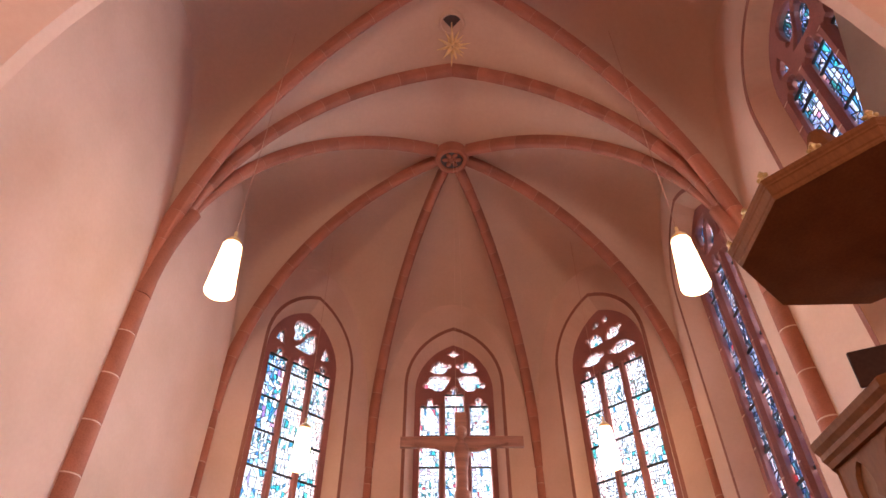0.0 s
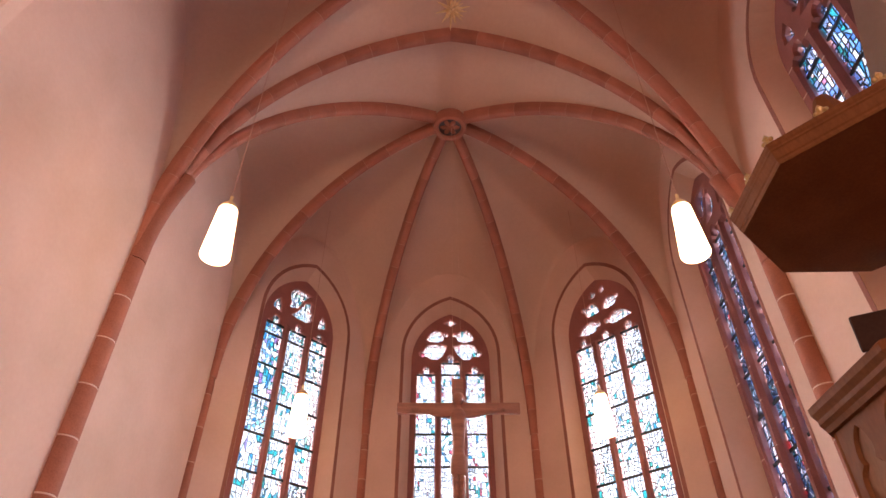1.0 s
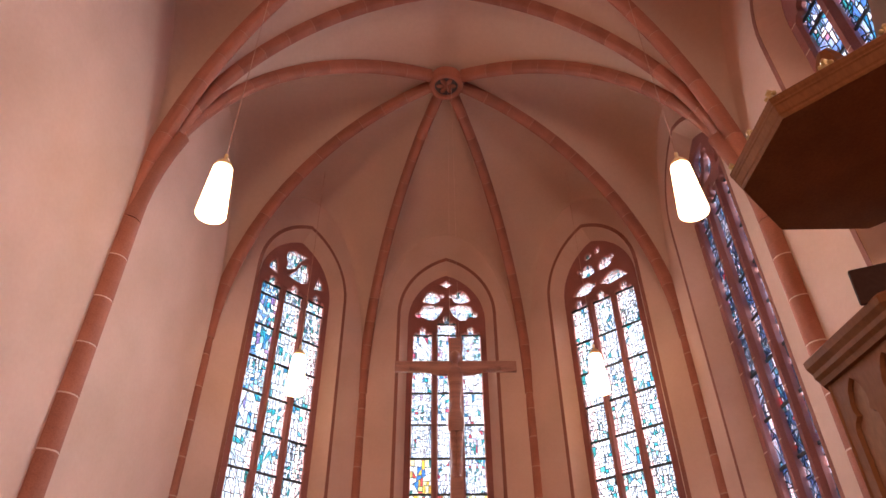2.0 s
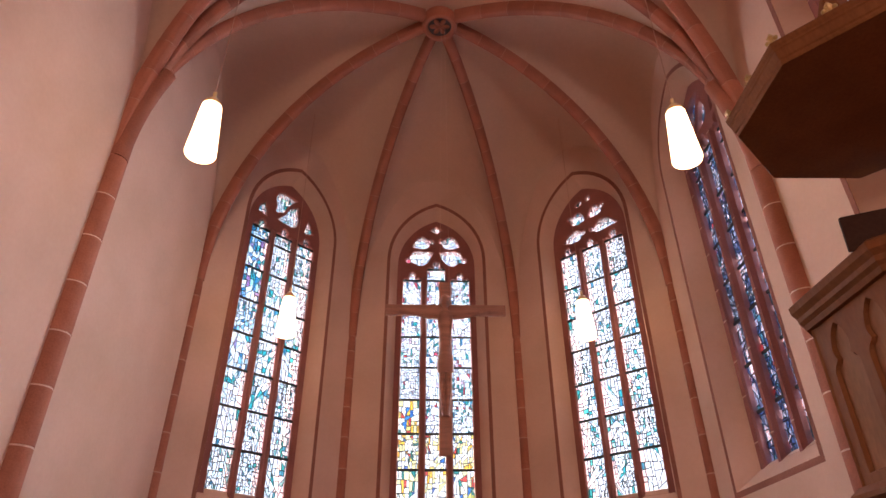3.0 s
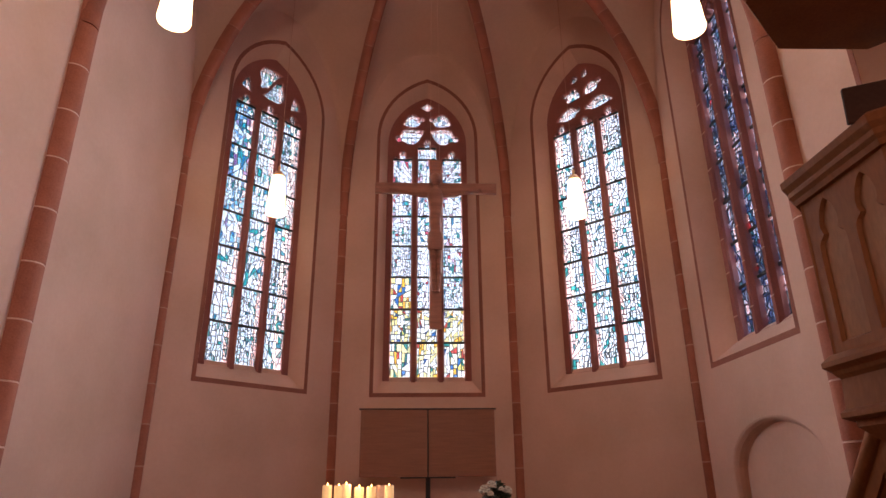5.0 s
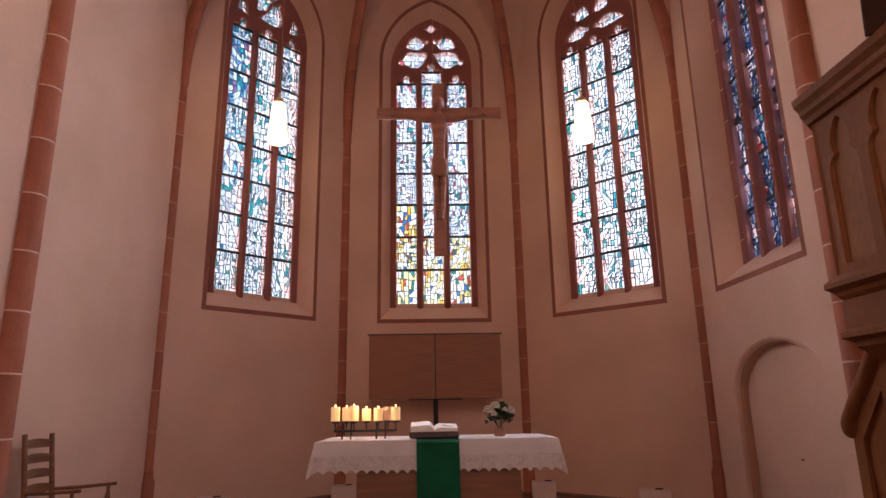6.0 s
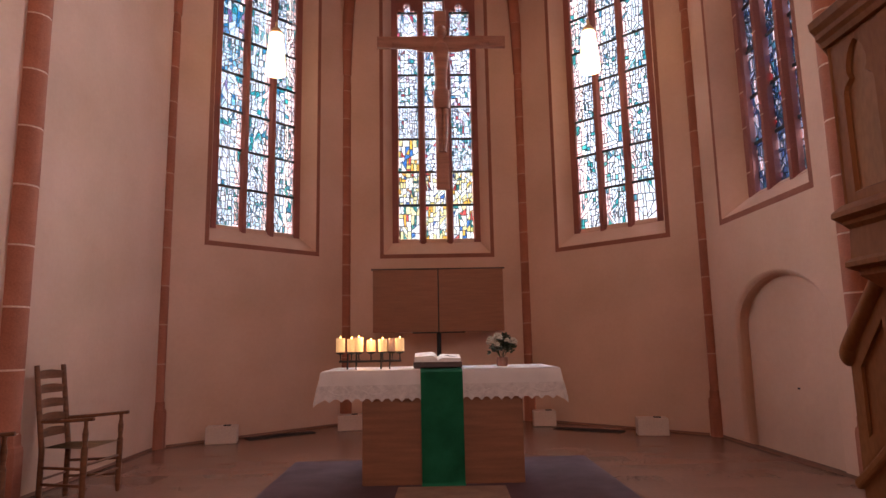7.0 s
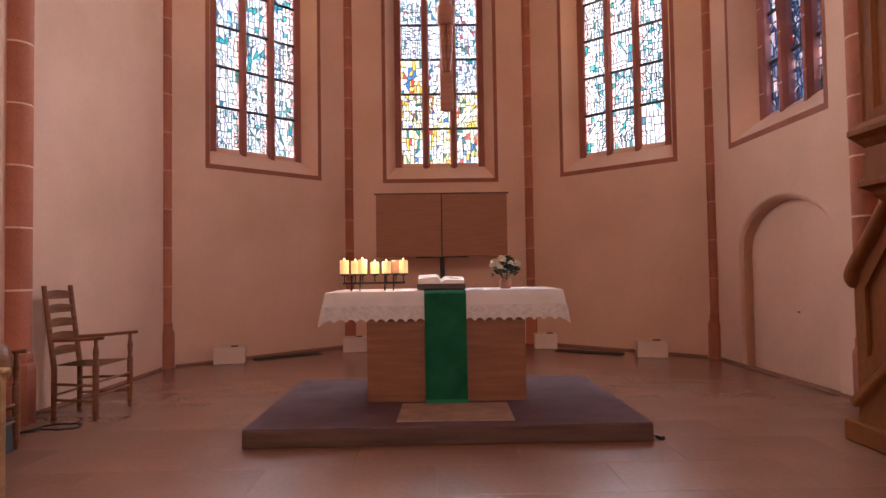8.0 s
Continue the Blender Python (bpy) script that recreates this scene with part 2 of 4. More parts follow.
def widen(loop, d):
    """A closed loop of (u, z), moved outwards by d."""
    n = len(loop)
    area = sum(loop[k][0] * loop[(k + 1) % n][1] - loop[(k + 1) % n][0] * loop[k][1] for k in range(n))
    s = 1 if area > 0 else -1
    out = []
    for k in range(n):
        a, p, b = Vector(loop[k - 1]), Vector(loop[k]), Vector(loop[(k + 1) % n])
        e1, e2 = (p - a).normalized(), (b - p).normalized()
        n1, n2 = Vector((e1.y, -e1.x)) * s, Vector((e2.y, -e2.x)) * s
        m = n1 + n2
        m = m / max(m.length_squared / 2, 0.5) if m.length > 1e-6 else n1
        out.append((p.x + d * m.x, p.y + d * m.y))
    return out


def ring(bm, loop, y):
    vs = [bm.verts.new((u, y, z)) for u, z in loop]
    es = [bm.edges.new((vs[k], vs[(k + 1) % len(vs)])) for k in range(len(vs))]
    return vs, es


def bridge(bm, a, b):
    for k in range(len(a)):
        bm.faces.new((a[k], a[(k + 1) % len(a)], b[(k + 1) % len(b)], b[k]))


def plate(bm, outer, holes, y0, y1, chamfer=0.0, back=True):
    """A flat slab with openings, in the plane of u and z, y0 its inner face."""
    sets = []
    cut = list(chamfer) if isinstance(chamfer, (list, tuple)) else [chamfer] * len(holes)
    for y, grow in ((y0, 1.0), (y1, 0.0)):
        vo, eo = ring(bm, outer, y)
        vh, eh = [], []
        for h, c in zip(holes, cut):
            v, e = ring(bm, widen(h, c) if grow * c else h, y)
            vh.append(v)
            eh += e
        if y == y0 or back:
            bmesh.ops.triangle_fill(bm, edges=eo + eh, use_beauty=False, normal=(0, -1, 0))
        sets.append((vo, vh))
    bridge(bm, sets[0][0], sets[1][0])
    for k, h in enumerate(holes):
        if cut[k]:
            mid, _ = ring(bm, h, y0 + cut[k] * 1.6)
            bridge(bm, sets[0][1][k], mid)
            bridge(bm, mid, sets[1][1][k])
        else:
            bridge(bm, sets[0][1][k], sets[1][1][k])
    return bm


def arch_loop(hw, zb, zs, za, n=10, mid=0.0):
    """The outline of a pointed opening."""
    rise = za - zs
    rc = (hw * hw - rise * rise) / (2 * hw)
    rho = hw - rc
    top = math.acos(max(-1, min(1, -rc / rho)))
    right = [(mid + rc + rho * math.cos(top * k / n), zs + rho * math.sin(top * k / n)) for k in range(n + 1)]
    left = [(2 * mid - u, z) for u, z in right[-2::-1]]
    return [(mid - hw, zb), (mid + hw, zb)] + right + left


def circle_loop(u, z, r, n=14):
    return [(u + r * math.cos(2 * math.pi * k / n), z + r * math.sin(2 * math.pi * k / n)) for k in range(n)]


def leaf_loop(u, z, length, width, angle, bend=0.3, n=8):
    """A mouchette: a curved leaf with one round and one pointed end."""
    up, low = [], []
    for k in range(n + 1):
        s = k / n
        w = width / 2 * (math.sin(math.pi * min(1, s * 1.0)) ** 0.55 if s < 0.5 else (1 - ((s - 0.5) / 0.5) ** 1.6))
        x, c = (s - 0.42) * length, bend * length * (s - 0.4) ** 2
        up.append((x, c + w))
        low.append((x, c - w))
    loop = low + up[-2:0:-1]
    ca, sa = math.cos(radians(angle)), math.sin(radians(angle))
    return [(u + x * ca - y * sa, z + x * sa + y * ca) for x, y in loop]


def foil_loop(mid, hw, zb, zs, lobe):
    """The cusped head over a lancet: two low shoulders and one round lobe on top."""
    pts = [(mid - hw, zb), (mid + hw, zb), (mid + hw, zs)]
    pts += [(mid + hw * 0.75, zs + hw * 0.28), (mid + lobe * 0.9, zs + hw * 0.18)]
    c = zs + hw * 0.25 + lobe
    for k in range(9):
        an = radians(-40 + 260 * k / 8)
        pts.append((mid + lobe * math.cos(an), c + lobe * 1.15 * math.sin(an)))
    pts += [(mid - lobe * 0.9, zs + hw * 0.18), (mid - hw * 0.75, zs + hw * 0.28), (mid - hw, zs)]
    return pts


# ---- plan ----
A = 3.8                             # half the choir's width, and the octagon's apothem
C = A * math.tan(radians(22.5))     # half of one side
SPRING, KEY_Z = 6.2, 10.52
BAY = -C - 2 * C                    # the choir's west end
CROSSING = (0.0, -2 * C)
WALL_TOP = 10.2


def wall_frame(mid, inward):
    """Local x along the wall, to the right as seen from inside; local y outwards; z up."""
    out = Vector((-inward[0], -inward[1], 0)).normalized()
    along = out.cross(Vector((0, 0, 1)))
    m = Matrix.Identity(4)
    for i in range(3):
        m[i][0], m[i][1], m[i][2] = along[i], out[i], (0, 0, 1)[i]
    m.translation = (mid[0], mid[1], 0)
    return m


R2 = math.sqrt(0.5)
FRAMES = {
    "north_east": wall_frame((-A * R2, A * R2), (R2, -R2)),
    "east": wall_frame((0, A), (0, -1)),
    "south_east": wall_frame((A * R2, A * R2), (-R2, -R2)),
    "south": wall_frame((A, 0), (-1, 0)),
    "north": wall_frame((-A, 0), (1, 0)),
    "south_bay": wall_frame((A, -2 * C), (-1, 0)),
    "north_bay": wall_frame((-A, -2 * C), (1, 0)),
}
OPENING = dict(hw=0.94, zb=2.886, zs=7.95, za=9.25)
JAMB_AT = dict(hw=0.80, zb=3.13, zs=7.95, za=9.06)
SPLAY, THICK = 0.28, 0.8


# ---- walls ----
def solid_wall(name, frame_, hw, label, top=WALL_TOP, recess=None):
    bm = bmesh.new()
    outer = [(-hw, 0), (hw, 0), (hw, top), (-hw, top)]
    if recess is None:
        plate(bm, outer, [], 0, THICK)
    else:
        plate(bm, outer, [recess], 0, 0.16, chamfer=0.05)
        plate(bm, outer, [], 0.162, THICK)
    return tagged(part(name, bm, PLASTER, place=frame_), label, "wall", kind="structure")


def window_wall(name, frame_, hw, label, recess=None, shift=0.0, deep=SPLAY, wide=0.94):
    bm = bmesh.new()
    o1 = [(u + shift, z) for u, z in arch_loop(**{**OPENING, "hw": wide})]
    o2 = [(u + shift, z) for u, z in arch_loop(**JAMB_AT)]
    outer = [(-hw, 0), (hw, 0), (hw, WALL_TOP), (-hw, WALL_TOP)]
    face = outer if not recess else [(-hw, 0)] + recess[::-1] + outer[1:]
    vo, eo = ring(bm, face, 0)
    v1, e1 = ring(bm, o1, 0)
    edges = eo + e1
    bmesh.ops.triangle_fill(bm, edges=edges, use_beauty=False, normal=(0, -1, 0))
    v2, _ = ring(bm, o2, deep)
    bridge(bm, v1, v2)
    v3, e3 = ring(bm, o2, THICK)
    bridge(bm, v2, v3)
    vb, eb = ring(bm, outer, THICK)
    bmesh.ops.triangle_fill(bm, edges=eb + e3, use_beauty=False, normal=(0, 1, 0))
    if recess:
        # The blocked doorway: a rounded arris, a shallow reveal and a plain back.
        last = [v for v in vo[1:1 + len(recess)]]
        mid = (max(u for u, _ in recess) + min(u for u, _ in recess)) / 2
        for inset, deep in ((0.02, 0.012), (0.045, 0.045), (0.06, 0.09), (0.065, 0.14)):
            line = [bm.verts.new((u + (inset if u < mid else -inset) * min(1, abs(u - mid) * 3), deep, z - (inset if z > 1.5 else 0))) for u, z in recess[::-1]]
            for k in range(len(line) - 1):
                bm.faces.new((last[k], last[k + 1], line[k + 1], line[k]))
            last = line
        bm.faces.new(last)
    else:
        bridge(bm, vo, vb)
    return tagged(part(name, bm, PLASTER, place=frame_), label, "wall", kind="structure")


NICHE = [(0.10 + 0.98, 0.0)] + [(0.10 + 0.98 * math.cos(math.pi * k / 20), 1.52 + 0.56 * math.sin(math.pi * k / 20)) for k in range(21)] + [(0.10 - 0.98, 0.0)]
window_wall("wall_north_east", FRAMES["north_east"], C + 0.02, "pinkish limewashed plaster choir wall with a pointed window")
window_wall("wall_east", FRAMES["east"], C + 0.02, "pinkish limewashed plaster end wall with a pointed window", shift=0.03)
window_wall("wall_south_east", FRAMES["south_east"], C + 0.02, "pinkish limewashed plaster choir wall with a pointed window", shift=0.08)
window_wall("wall_south", FRAMES["south"], C + 0.02, "plaster choir wall with a tall window over a blocked doorway", recess=NICHE, deep=0.29, wide=0.985)
window_wall("wall_south_bay", FRAMES["south_bay"], C, "plaster wall of the choir bay with a pointed window", shift=0.58, deep=0.22, wide=1.02)
solid_wall("wall_north", FRAMES["north"], C + 0.02, "plain pale limewashed plaster choir wall")
solid_wall("wall_north_bay", FRAMES["north_bay"], C, "plain pale limewashed plaster bay wall")


# ---- windows ----
def split(poly, p, d):
    """Cuts a convex polygon along the line through p with direction d."""
    a, b = [], []
    n = len(poly)
    side = [d[0] * (q[1] - p[1]) - d[1] * (q[0] - p[0]) for q in poly]
    for k in range(n):
        q, r, s, t = poly[k], poly[(k + 1) % n], side[k], side[(k + 1) % n]
        (a if s >= 0 else b).append(q)
        if s * t < 0:
            f = s / (s - t)
            cut = (q[0] + f * (r[0] - q[0]), q[1] + f * (r[1] - q[1]))
            a.append(cut)
            b.append(cut)
    return a, b


def size(poly):
    us, zs = [q[0] for q in poly], [q[1] for q in poly]
    return max(us) - min(us), max(zs) - min(zs)


def area(poly):
    return abs(sum(poly[k][0] * poly[(k + 1) % len(poly)][1] - poly[(k + 1) % len(poly)][0] * poly[k][1] for k in range(len(poly)))) / 2


def leaded(u0, u1, z0, z1, rng, grain=0.014):
    """Irregular glass pieces that fill a panel: upright strips broken by slanting cuts."""
    done, todo = [], [[(u0, z0), (u1, z0), (u1, z1), (u0, z1)]]
    while todo:
        p = todo.pop()
        if area(p) < grain * rng.uniform(0.45, 1.7):
            done.append(p)
            continue
        w, h = size(p)
        c = (sum(q[0] for q in p) / len(p) + rng.uniform(-0.2, 0.2) * w, sum(q[1] for q in p) / len(p) + rng.uniform(-0.2, 0.2) * h)
        roll = rng.random()
        if roll < 0.25:
            an = rng.choice((35, 50, -40, -55, 62, -62)) + rng.uniform(-12, 12)
        elif h > w * 1.8:
            an = rng.uniform(-8, 8)
        else:
            an = 90 + rng.uniform(-5, 5)
        a, b = split(p, c, (math.cos(radians(an)), math.sin(radians(an))))
        if len(a) > 2 and len(b) > 2 and min(area(a), area(b)) > 0.0006:
            todo += [a, b]
        else:
            done.append(p)
    return done


def glazing(window, u0, u1, z0, z1, mat, rng, y, grain=0.0085):
    grain *= rng.choice((0.55, 0.7, 0.9, 1.2, 1.6))
    share = mat[2] * rng.uniform(0.5, 1.6)
    pieces = leaded(u0, u1, z0, z1, rng, grain)
    bg, bl = bmesh.new(), bmesh.new()
    for p in pieces:
        inner = widen(p, -0.0050)
        tilt = rng.uniform(-0.002, 0.002)
        face = bg.faces.new([bg.verts.new((u, y + tilt, z)) for u, z in inner])
        face.material_index = int(area(p) < 0.85 * grain and rng.random() < share)
        edge = widen(p, -0.0067)
        o = [bl.verts.new((u, y - 0.006, z)) for u, z in p]
        i = [bl.verts.new((u, y - 0.006, z)) for u, z in edge]
        j = [bl.verts.new((u, y + 0.004, z)) for u, z in edge]
        bridge(bl, o, i)
        bridge(bl, i, j)
    me = bpy.data.meshes.new("pane")
    bg.to_mesh(me)
    bg.free()
    me.materials.append(mat[0])
    me.materials.append(mat[1])
    pane = new("pane", me)
    pane.parent = window
    me = bpy.data.meshes.new("lead")
    bl.to_mesh(me)
    bl.free()
    me.materials.append(LEAD)
    came = new("lead", me)
    came.parent = pane
    return pane


LANCETS = (-0.495, 0.0, 0.495)
HALF = 0.184
PANEL = 0.629


def church_window(name, frame_, seed, heads, holes, glasses, label, power, tint=(0.86, 0.93, 1.0), spread=105, jointed=False, width=3.9, deep=SPLAY, half=HALF, bevel=0.02, back=0.052, wide=0.94):
    """Three lights with cusped heads under tracery. heads: each light's top; glasses(light, row) names the palette."""
    rng = random.Random(seed)
    w = thing(name, frame_, label, "window", kind="structure")
    cut, z0 = [], 3.2
    for mid, top in zip(LANCETS, heads):
        cut.append(foil_loop(mid, half, 3.04, top, 0.066))
    outer = arch_loop(**{**JAMB_AT, "zb": 3.0})
    bm = bmesh.new()
    plate(bm, widen(outer, 0.05), cut + holes, deep + 0.004, deep + 0.20, chamfer=[bevel] * 3 + [0.02] * len(holes))
    part("tracery", bm, JAMB, w, "red sandstone mullions and tracery")
    bm = bmesh.new()
    plate(bm, arch_loop(wide + 0.066, 2.815, 7.95, 9.335), [arch_loop(hw=wide + 0.002, zb=2.886, zs=7.95, za=9.252)], -0.004, 0.01)
    part("painted_line", bm, STRIPE, w, "painted brown outline")
    for k, (mid, top) in enumerate(zip(LANCETS, heads)):
        z, row = z0, 0
        while z < top - 0.12:
            z1 = z + PANEL if z + PANEL < top - 0.12 else top
            glazing(w, mid - HALF - 0.02, mid + HALF + 0.02, z, z1, GLASS[glasses(k, row)], rng, deep + back)
            if z1 < top + 0.5:
                b = bmesh.new()
                box(b, mid - HALF - 0.02, mid + HALF + 0.02, deep + back - 0.030, deep + back - 0.012, z1 - 0.022, z1 + 0.022, 0.004)
                part("saddle_bar", b, IRON, w)
            z, row = z1, row + 1
    for mid in LANCETS:
        bm = bmesh.new()
        foot = [(deep - 0.004, 3.10), (deep - 0.004, 3.134), (deep + back - 0.008, 3.205), (deep + back - 0.008, 3.10)]
        sides = [[bm.verts.new((u, y, z)) for y, z in foot] for u in (mid - half + 0.001, mid + half - 0.001)]
        bridge(bm, *sides)
        bm.faces.new(sides[0])
        bm.faces.new(sides[1])
        part("sill", bm, PLASTER, w, "sloping plaster sill")
    for mid in (-0.2475, 0.2475):
        bm = bmesh.new()
        nose = [(mid - 0.050, deep + 0.005), (mid - 0.032, deep - 0.030), (mid + 0.032, deep - 0.030), (mid + 0.050, deep + 0.005)]
        ends = [[bm.verts.new((u, y, z + (0.06 if z > 5 and y > deep else 0))) for u, y in nose] for z in (3.02, min(heads) + 0.02)]
        bridge(bm, *ends)
        bm.faces.new(ends[0])
        bm.faces.new(ends[1])
        part("mullion_nose", bm, JAMB, w, "red sandstone mullion moulding dying into the sill")
    for k, (mid, top) in enumerate(zip(LANCETS, heads)):
        glazing(w, mid - HALF - 0.05, mid + HALF + 0.05, top + 0.001, max(heads) + 0.26, GLASS[glasses(k, 9)], rng, deep + back)
    glazing(w, -0.76, 0.76, max(heads) + 0.262, 9.0, GLASS[glasses(1, 9)], rng, deep + back, grain=0.0062)
    if jointed:
        bm = bmesh.new()
        for k in range(9):
            z = 3.45 + 0.55 * k
            for u0, u1 in ((-0.80, -0.700), (-0.282, -0.213), (0.213, 0.282), (0.700, 0.80)):
                box(bm, u0, u1, deep + (0.0005 if abs(u0) > 0.5 else -0.0325), deep + 0.006, z + 0.06 * (k % 2), z + 0.06 * (k % 2) + 0.014)
        part("mortar_joints", bm, MORTAR, w, "pale mortar joints")
    # Daylight: this lamp stands in for the sky outside the window.
    lamp = bpy.data.lights.new("standin_light", "AREA")
    lamp.shape, lamp.size, lamp.size_y = "RECTANGLE", width, 8.8
    lamp.energy, lamp.color, lamp.spread = power, tint, radians(spread)
    ob = new("standin_light", lamp)
    ob.matrix_world = frame_ @ pose(0, THICK + 1.25, 6.85, -90 + LEAN, 0, 0)
    return w


def mouchette(tip, lobe, width, bulge, r, n=9):
    """A curved leaf from a pointed tip to a round lobe behind a neck; bulge swings its middle to the left of that line."""
    tip, lobe = Vector(tip), Vector(lobe)
    axis = (lobe - tip).normalized()
    side = Vector((-axis.y, axis.x))
    body = (lobe - tip).length - r * 1.25
    left, right = [], []
    for k in range(1, n + 1):
        s = k / n
        w = width / 2 * (math.sin(math.pi / 2 * min(1, s / 0.68)) ** 0.9 if s < 0.68 else math.sqrt(max(0.0, 1 - ((s - 0.68) / 0.34) ** 2)) * (1 - r / width) + r / width)
        mid = tip + axis * body * s + side * bulge * math.sin(math.pi * min(1, s * 0.98))
        left.append(mid + side * w)
        right.append(mid - side * w)
    ball = [lobe + r * (axis * math.cos(radians(a)) + side * math.sin(radians(a))) for a in (-125, -90, -55, -20, 20, 55, 90, 125)]
    return [(p.x, p.y) for p in [tip] + right + ball + left[::-1]]


def mouchettes_a():
    holes = [[(-0.12, 8.83), (0.0, 8.755), (0.12, 8.83), (0.0, 8.92)]]
    for k in (-1, 1):
        holes.append(mouchette((k * 0.49, 8.42), (k * 0.105, 8.54), 0.30, -k * 0.035, 0.050))
        holes.append(mouchette((k * 0.075, 8.265), (k * 0.580, 8.085), 0.38, -k * 0.03, 0.064))
    return holes


def mouchettes_b():
    return [mouchette((0.17, 8.77), (-0.22, 8.37), 0.32, -0.13, 0.040), mouchette((-0.19, 8.19), (0.20, 8.59), 0.32, -0.13, 0.040), [(-0.49, 8.43), (-0.58, 8.34), (-0.61, 8.20), (-0.44, 8.14), (-0.45, 8.29)], [(0.49, 8.43), (0.45, 8.29), (0.43, 8.14), (0.61, 8.20), (0.58, 8.34)]]


def mouchettes_c():
    return [mouchette((-0.04, 8.33), (-0.36, 8.48), 0.28, -0.02, 0.045), mouchette((0.05, 8.34), (0.375, 8.51), 0.24, 0.02, 0.045), mouchette((-0.57, 8.00), (-0.10, 8.07), 0.25, 0.015, 0.045), mouchette((0.61, 8.00), (0.09, 8.05), 0.24, -0.055, 0.045), leaf_loop(-0.12, 8.75, 0.15, 0.12, 200, 0.3), leaf_loop(0.10, 8.78, 0.15, 0.10, 60, 0.3)]


def warm_east(light, row):
    return "warm" if row < 2 or (row == 2 and light == 0) else "rose"


church_window("window_1", FRAMES["north_east"], 3, (7.84, 7.84, 7.84), mouchettes_b(), lambda i, r: "blue" if r < 9 and (i == 0 and r > 2) else "pale", "tall pointed stained glass window, blue and white, three lights", WINDOW_POWER * 0.82)
church_window("window_2", FRAMES["east"] @ pose(0.03, 0, 0), 5, (7.60, 7.86, 7.60), mouchettes_a(), warm_east, "tall pointed stained glass window with yellow and red foot", WINDOW_POWER)
church_window("window_3", FRAMES["south_east"] @ pose(0.08, 0, 0), 7, (7.68, 7.68, 7.68), mouchettes_c(), lambda i, r: "pale", "tall pointed stained glass window, white and teal", WINDOW_POWER * 0.92)
church_window("window_4", FRAMES["south"], 9, (7.84, 7.84, 7.84), mouchettes_b(), lambda i, r: "deep", "tall pointed stained glass window in deep blue", 1180.0, jointed=True, deep=0.29, back=0.11, width=4.8, spread=180, wide=0.985)
church_window("window_5", FRAMES["south_bay"] @ pose(0.58, 0, 0), 11, (7.84, 7.84, 7.84), mouchettes_b(), lambda i, r: "bay", "tall pointed stained glass window, blue and violet", 1300.0, jointed=True, deep=0.22, half=0.178, bevel=0.03, back=0.10, width=4.8, spread=180, wide=1.02)


# ---- vault ----
def arc_of(p0, p1, zs, za):
    """The circle of a pointed arch's half: centre offset, radius and angle, from its springing at p0 to its top over p1."""
    span, rise = math.hypot(p1[0] - p0[0], p1[1] - p0[1]), za - zs
    rc = (span * span - rise * rise) / (2 * span)
    rho = span - rc
    return span, rc, rho, math.acos(max(-1, min(1, -rc / rho)))


def arc_point(p0, p1, zs, za, s):
    span, rc, rho, top = arc_of(p0, p1, zs, za)
    r, z = rc + rho * math.cos(top * s), zs + rho * math.sin(top * s)
    f = r / span
    return Vector((p1[0] + (p0[0] - p1[0]) * f, p1[1] + (p0[1] - p1[1]) * f, z))


LIFT = 0.10


def half_web(bm, corner, crown, crown_z, mid, mid_z, rows=22, cols=8):
    """The surface between a rib (corner to crown) and half of the arch beside it (corner to mid)."""
    grid = []
    for i in range(rows + 1):
        s = i / rows
        a = arc_point(corner, crown, SPRING, crown_z + LIFT, s)
        b = arc_point(corner, mid, SPRING, mid_z, s)
        line = []
        for j in range(cols + 1):
            f = j / cols
            p = a.lerp(b, f)
            p.z += 0.10 * math.sin(math.pi * f) * s * (a - b).length / 3
            line.append(bm.verts.new(p))
        grid.append(line)
    for i in range(rows):
        for j in range(cols):
            bm.faces.new((grid[i][j], grid[i][j + 1], grid[i + 1][j + 1], grid[i + 1][j]))


def dome_web(bm, p, q, crown, crown_z, rows=20, cols=18):
    """A web over a straight wall: arched along the wall, flattening towards the crown."""
    high = WALL_ARCH - SPRING
    grid = []
    for i in range(rows + 1):
        s = (i / rows) ** 0.9
        a, b = (arc_point(c, crown, SPRING, crown_z + LIFT, s) for c in (p, q))
        line = []
        for j in range(cols + 1):
            f = -math.cos(math.pi * j / cols)
            v = a.lerp(b, (f + 1) / 2)
            v.z += high * (1 - s) ** 1.7 * (1 - abs(f) ** 2.3) ** 0.62
            line.append(bm.verts.new(v))
        grid.append(line)
    for i in range(rows):
        for j in range(cols):
            bm.faces.new((grid[i][j], grid[i][j + 1], grid[i + 1][j + 1], grid[i + 1][j]))


CORNERS = [(-A, -C), (-A, C), (-C, A), (C, A), (A, C), (A, -C)]
WEST = [(-A, BAY), (A, BAY)]
WALL_ARCH, CROSS_ARCH, CROSS_KEY = 9.95, 10.92, 11.12
bm = bmesh.new()
for p, q in zip(CORNERS, CORNERS[1:]):
    dome_web(bm, p, q, (0, 0), KEY_Z)
for c in (CORNERS[0], CORNERS[-1]):
    half_web(bm, c, (0, 0), KEY_Z, (0, -C), CROSS_ARCH)
    half_web(bm, c, CROSSING, CROSS_KEY, (0, -C), CROSS_ARCH)
    dome_web(bm, c, (c[0], BAY), CROSSING, CROSS_KEY)
for c in WEST:
    half_web(bm, c, CROSSING, CROSS_KEY, (0, BAY), CROSS_ARCH)
bmesh.ops.remove_doubles(bm, verts=bm.verts, dist=0.002)
vault = tagged(part("ceiling", bm, WEB, smooth=True), "pinkish-brown plastered rib vault webs over the choir", "ceiling", kind="structure")
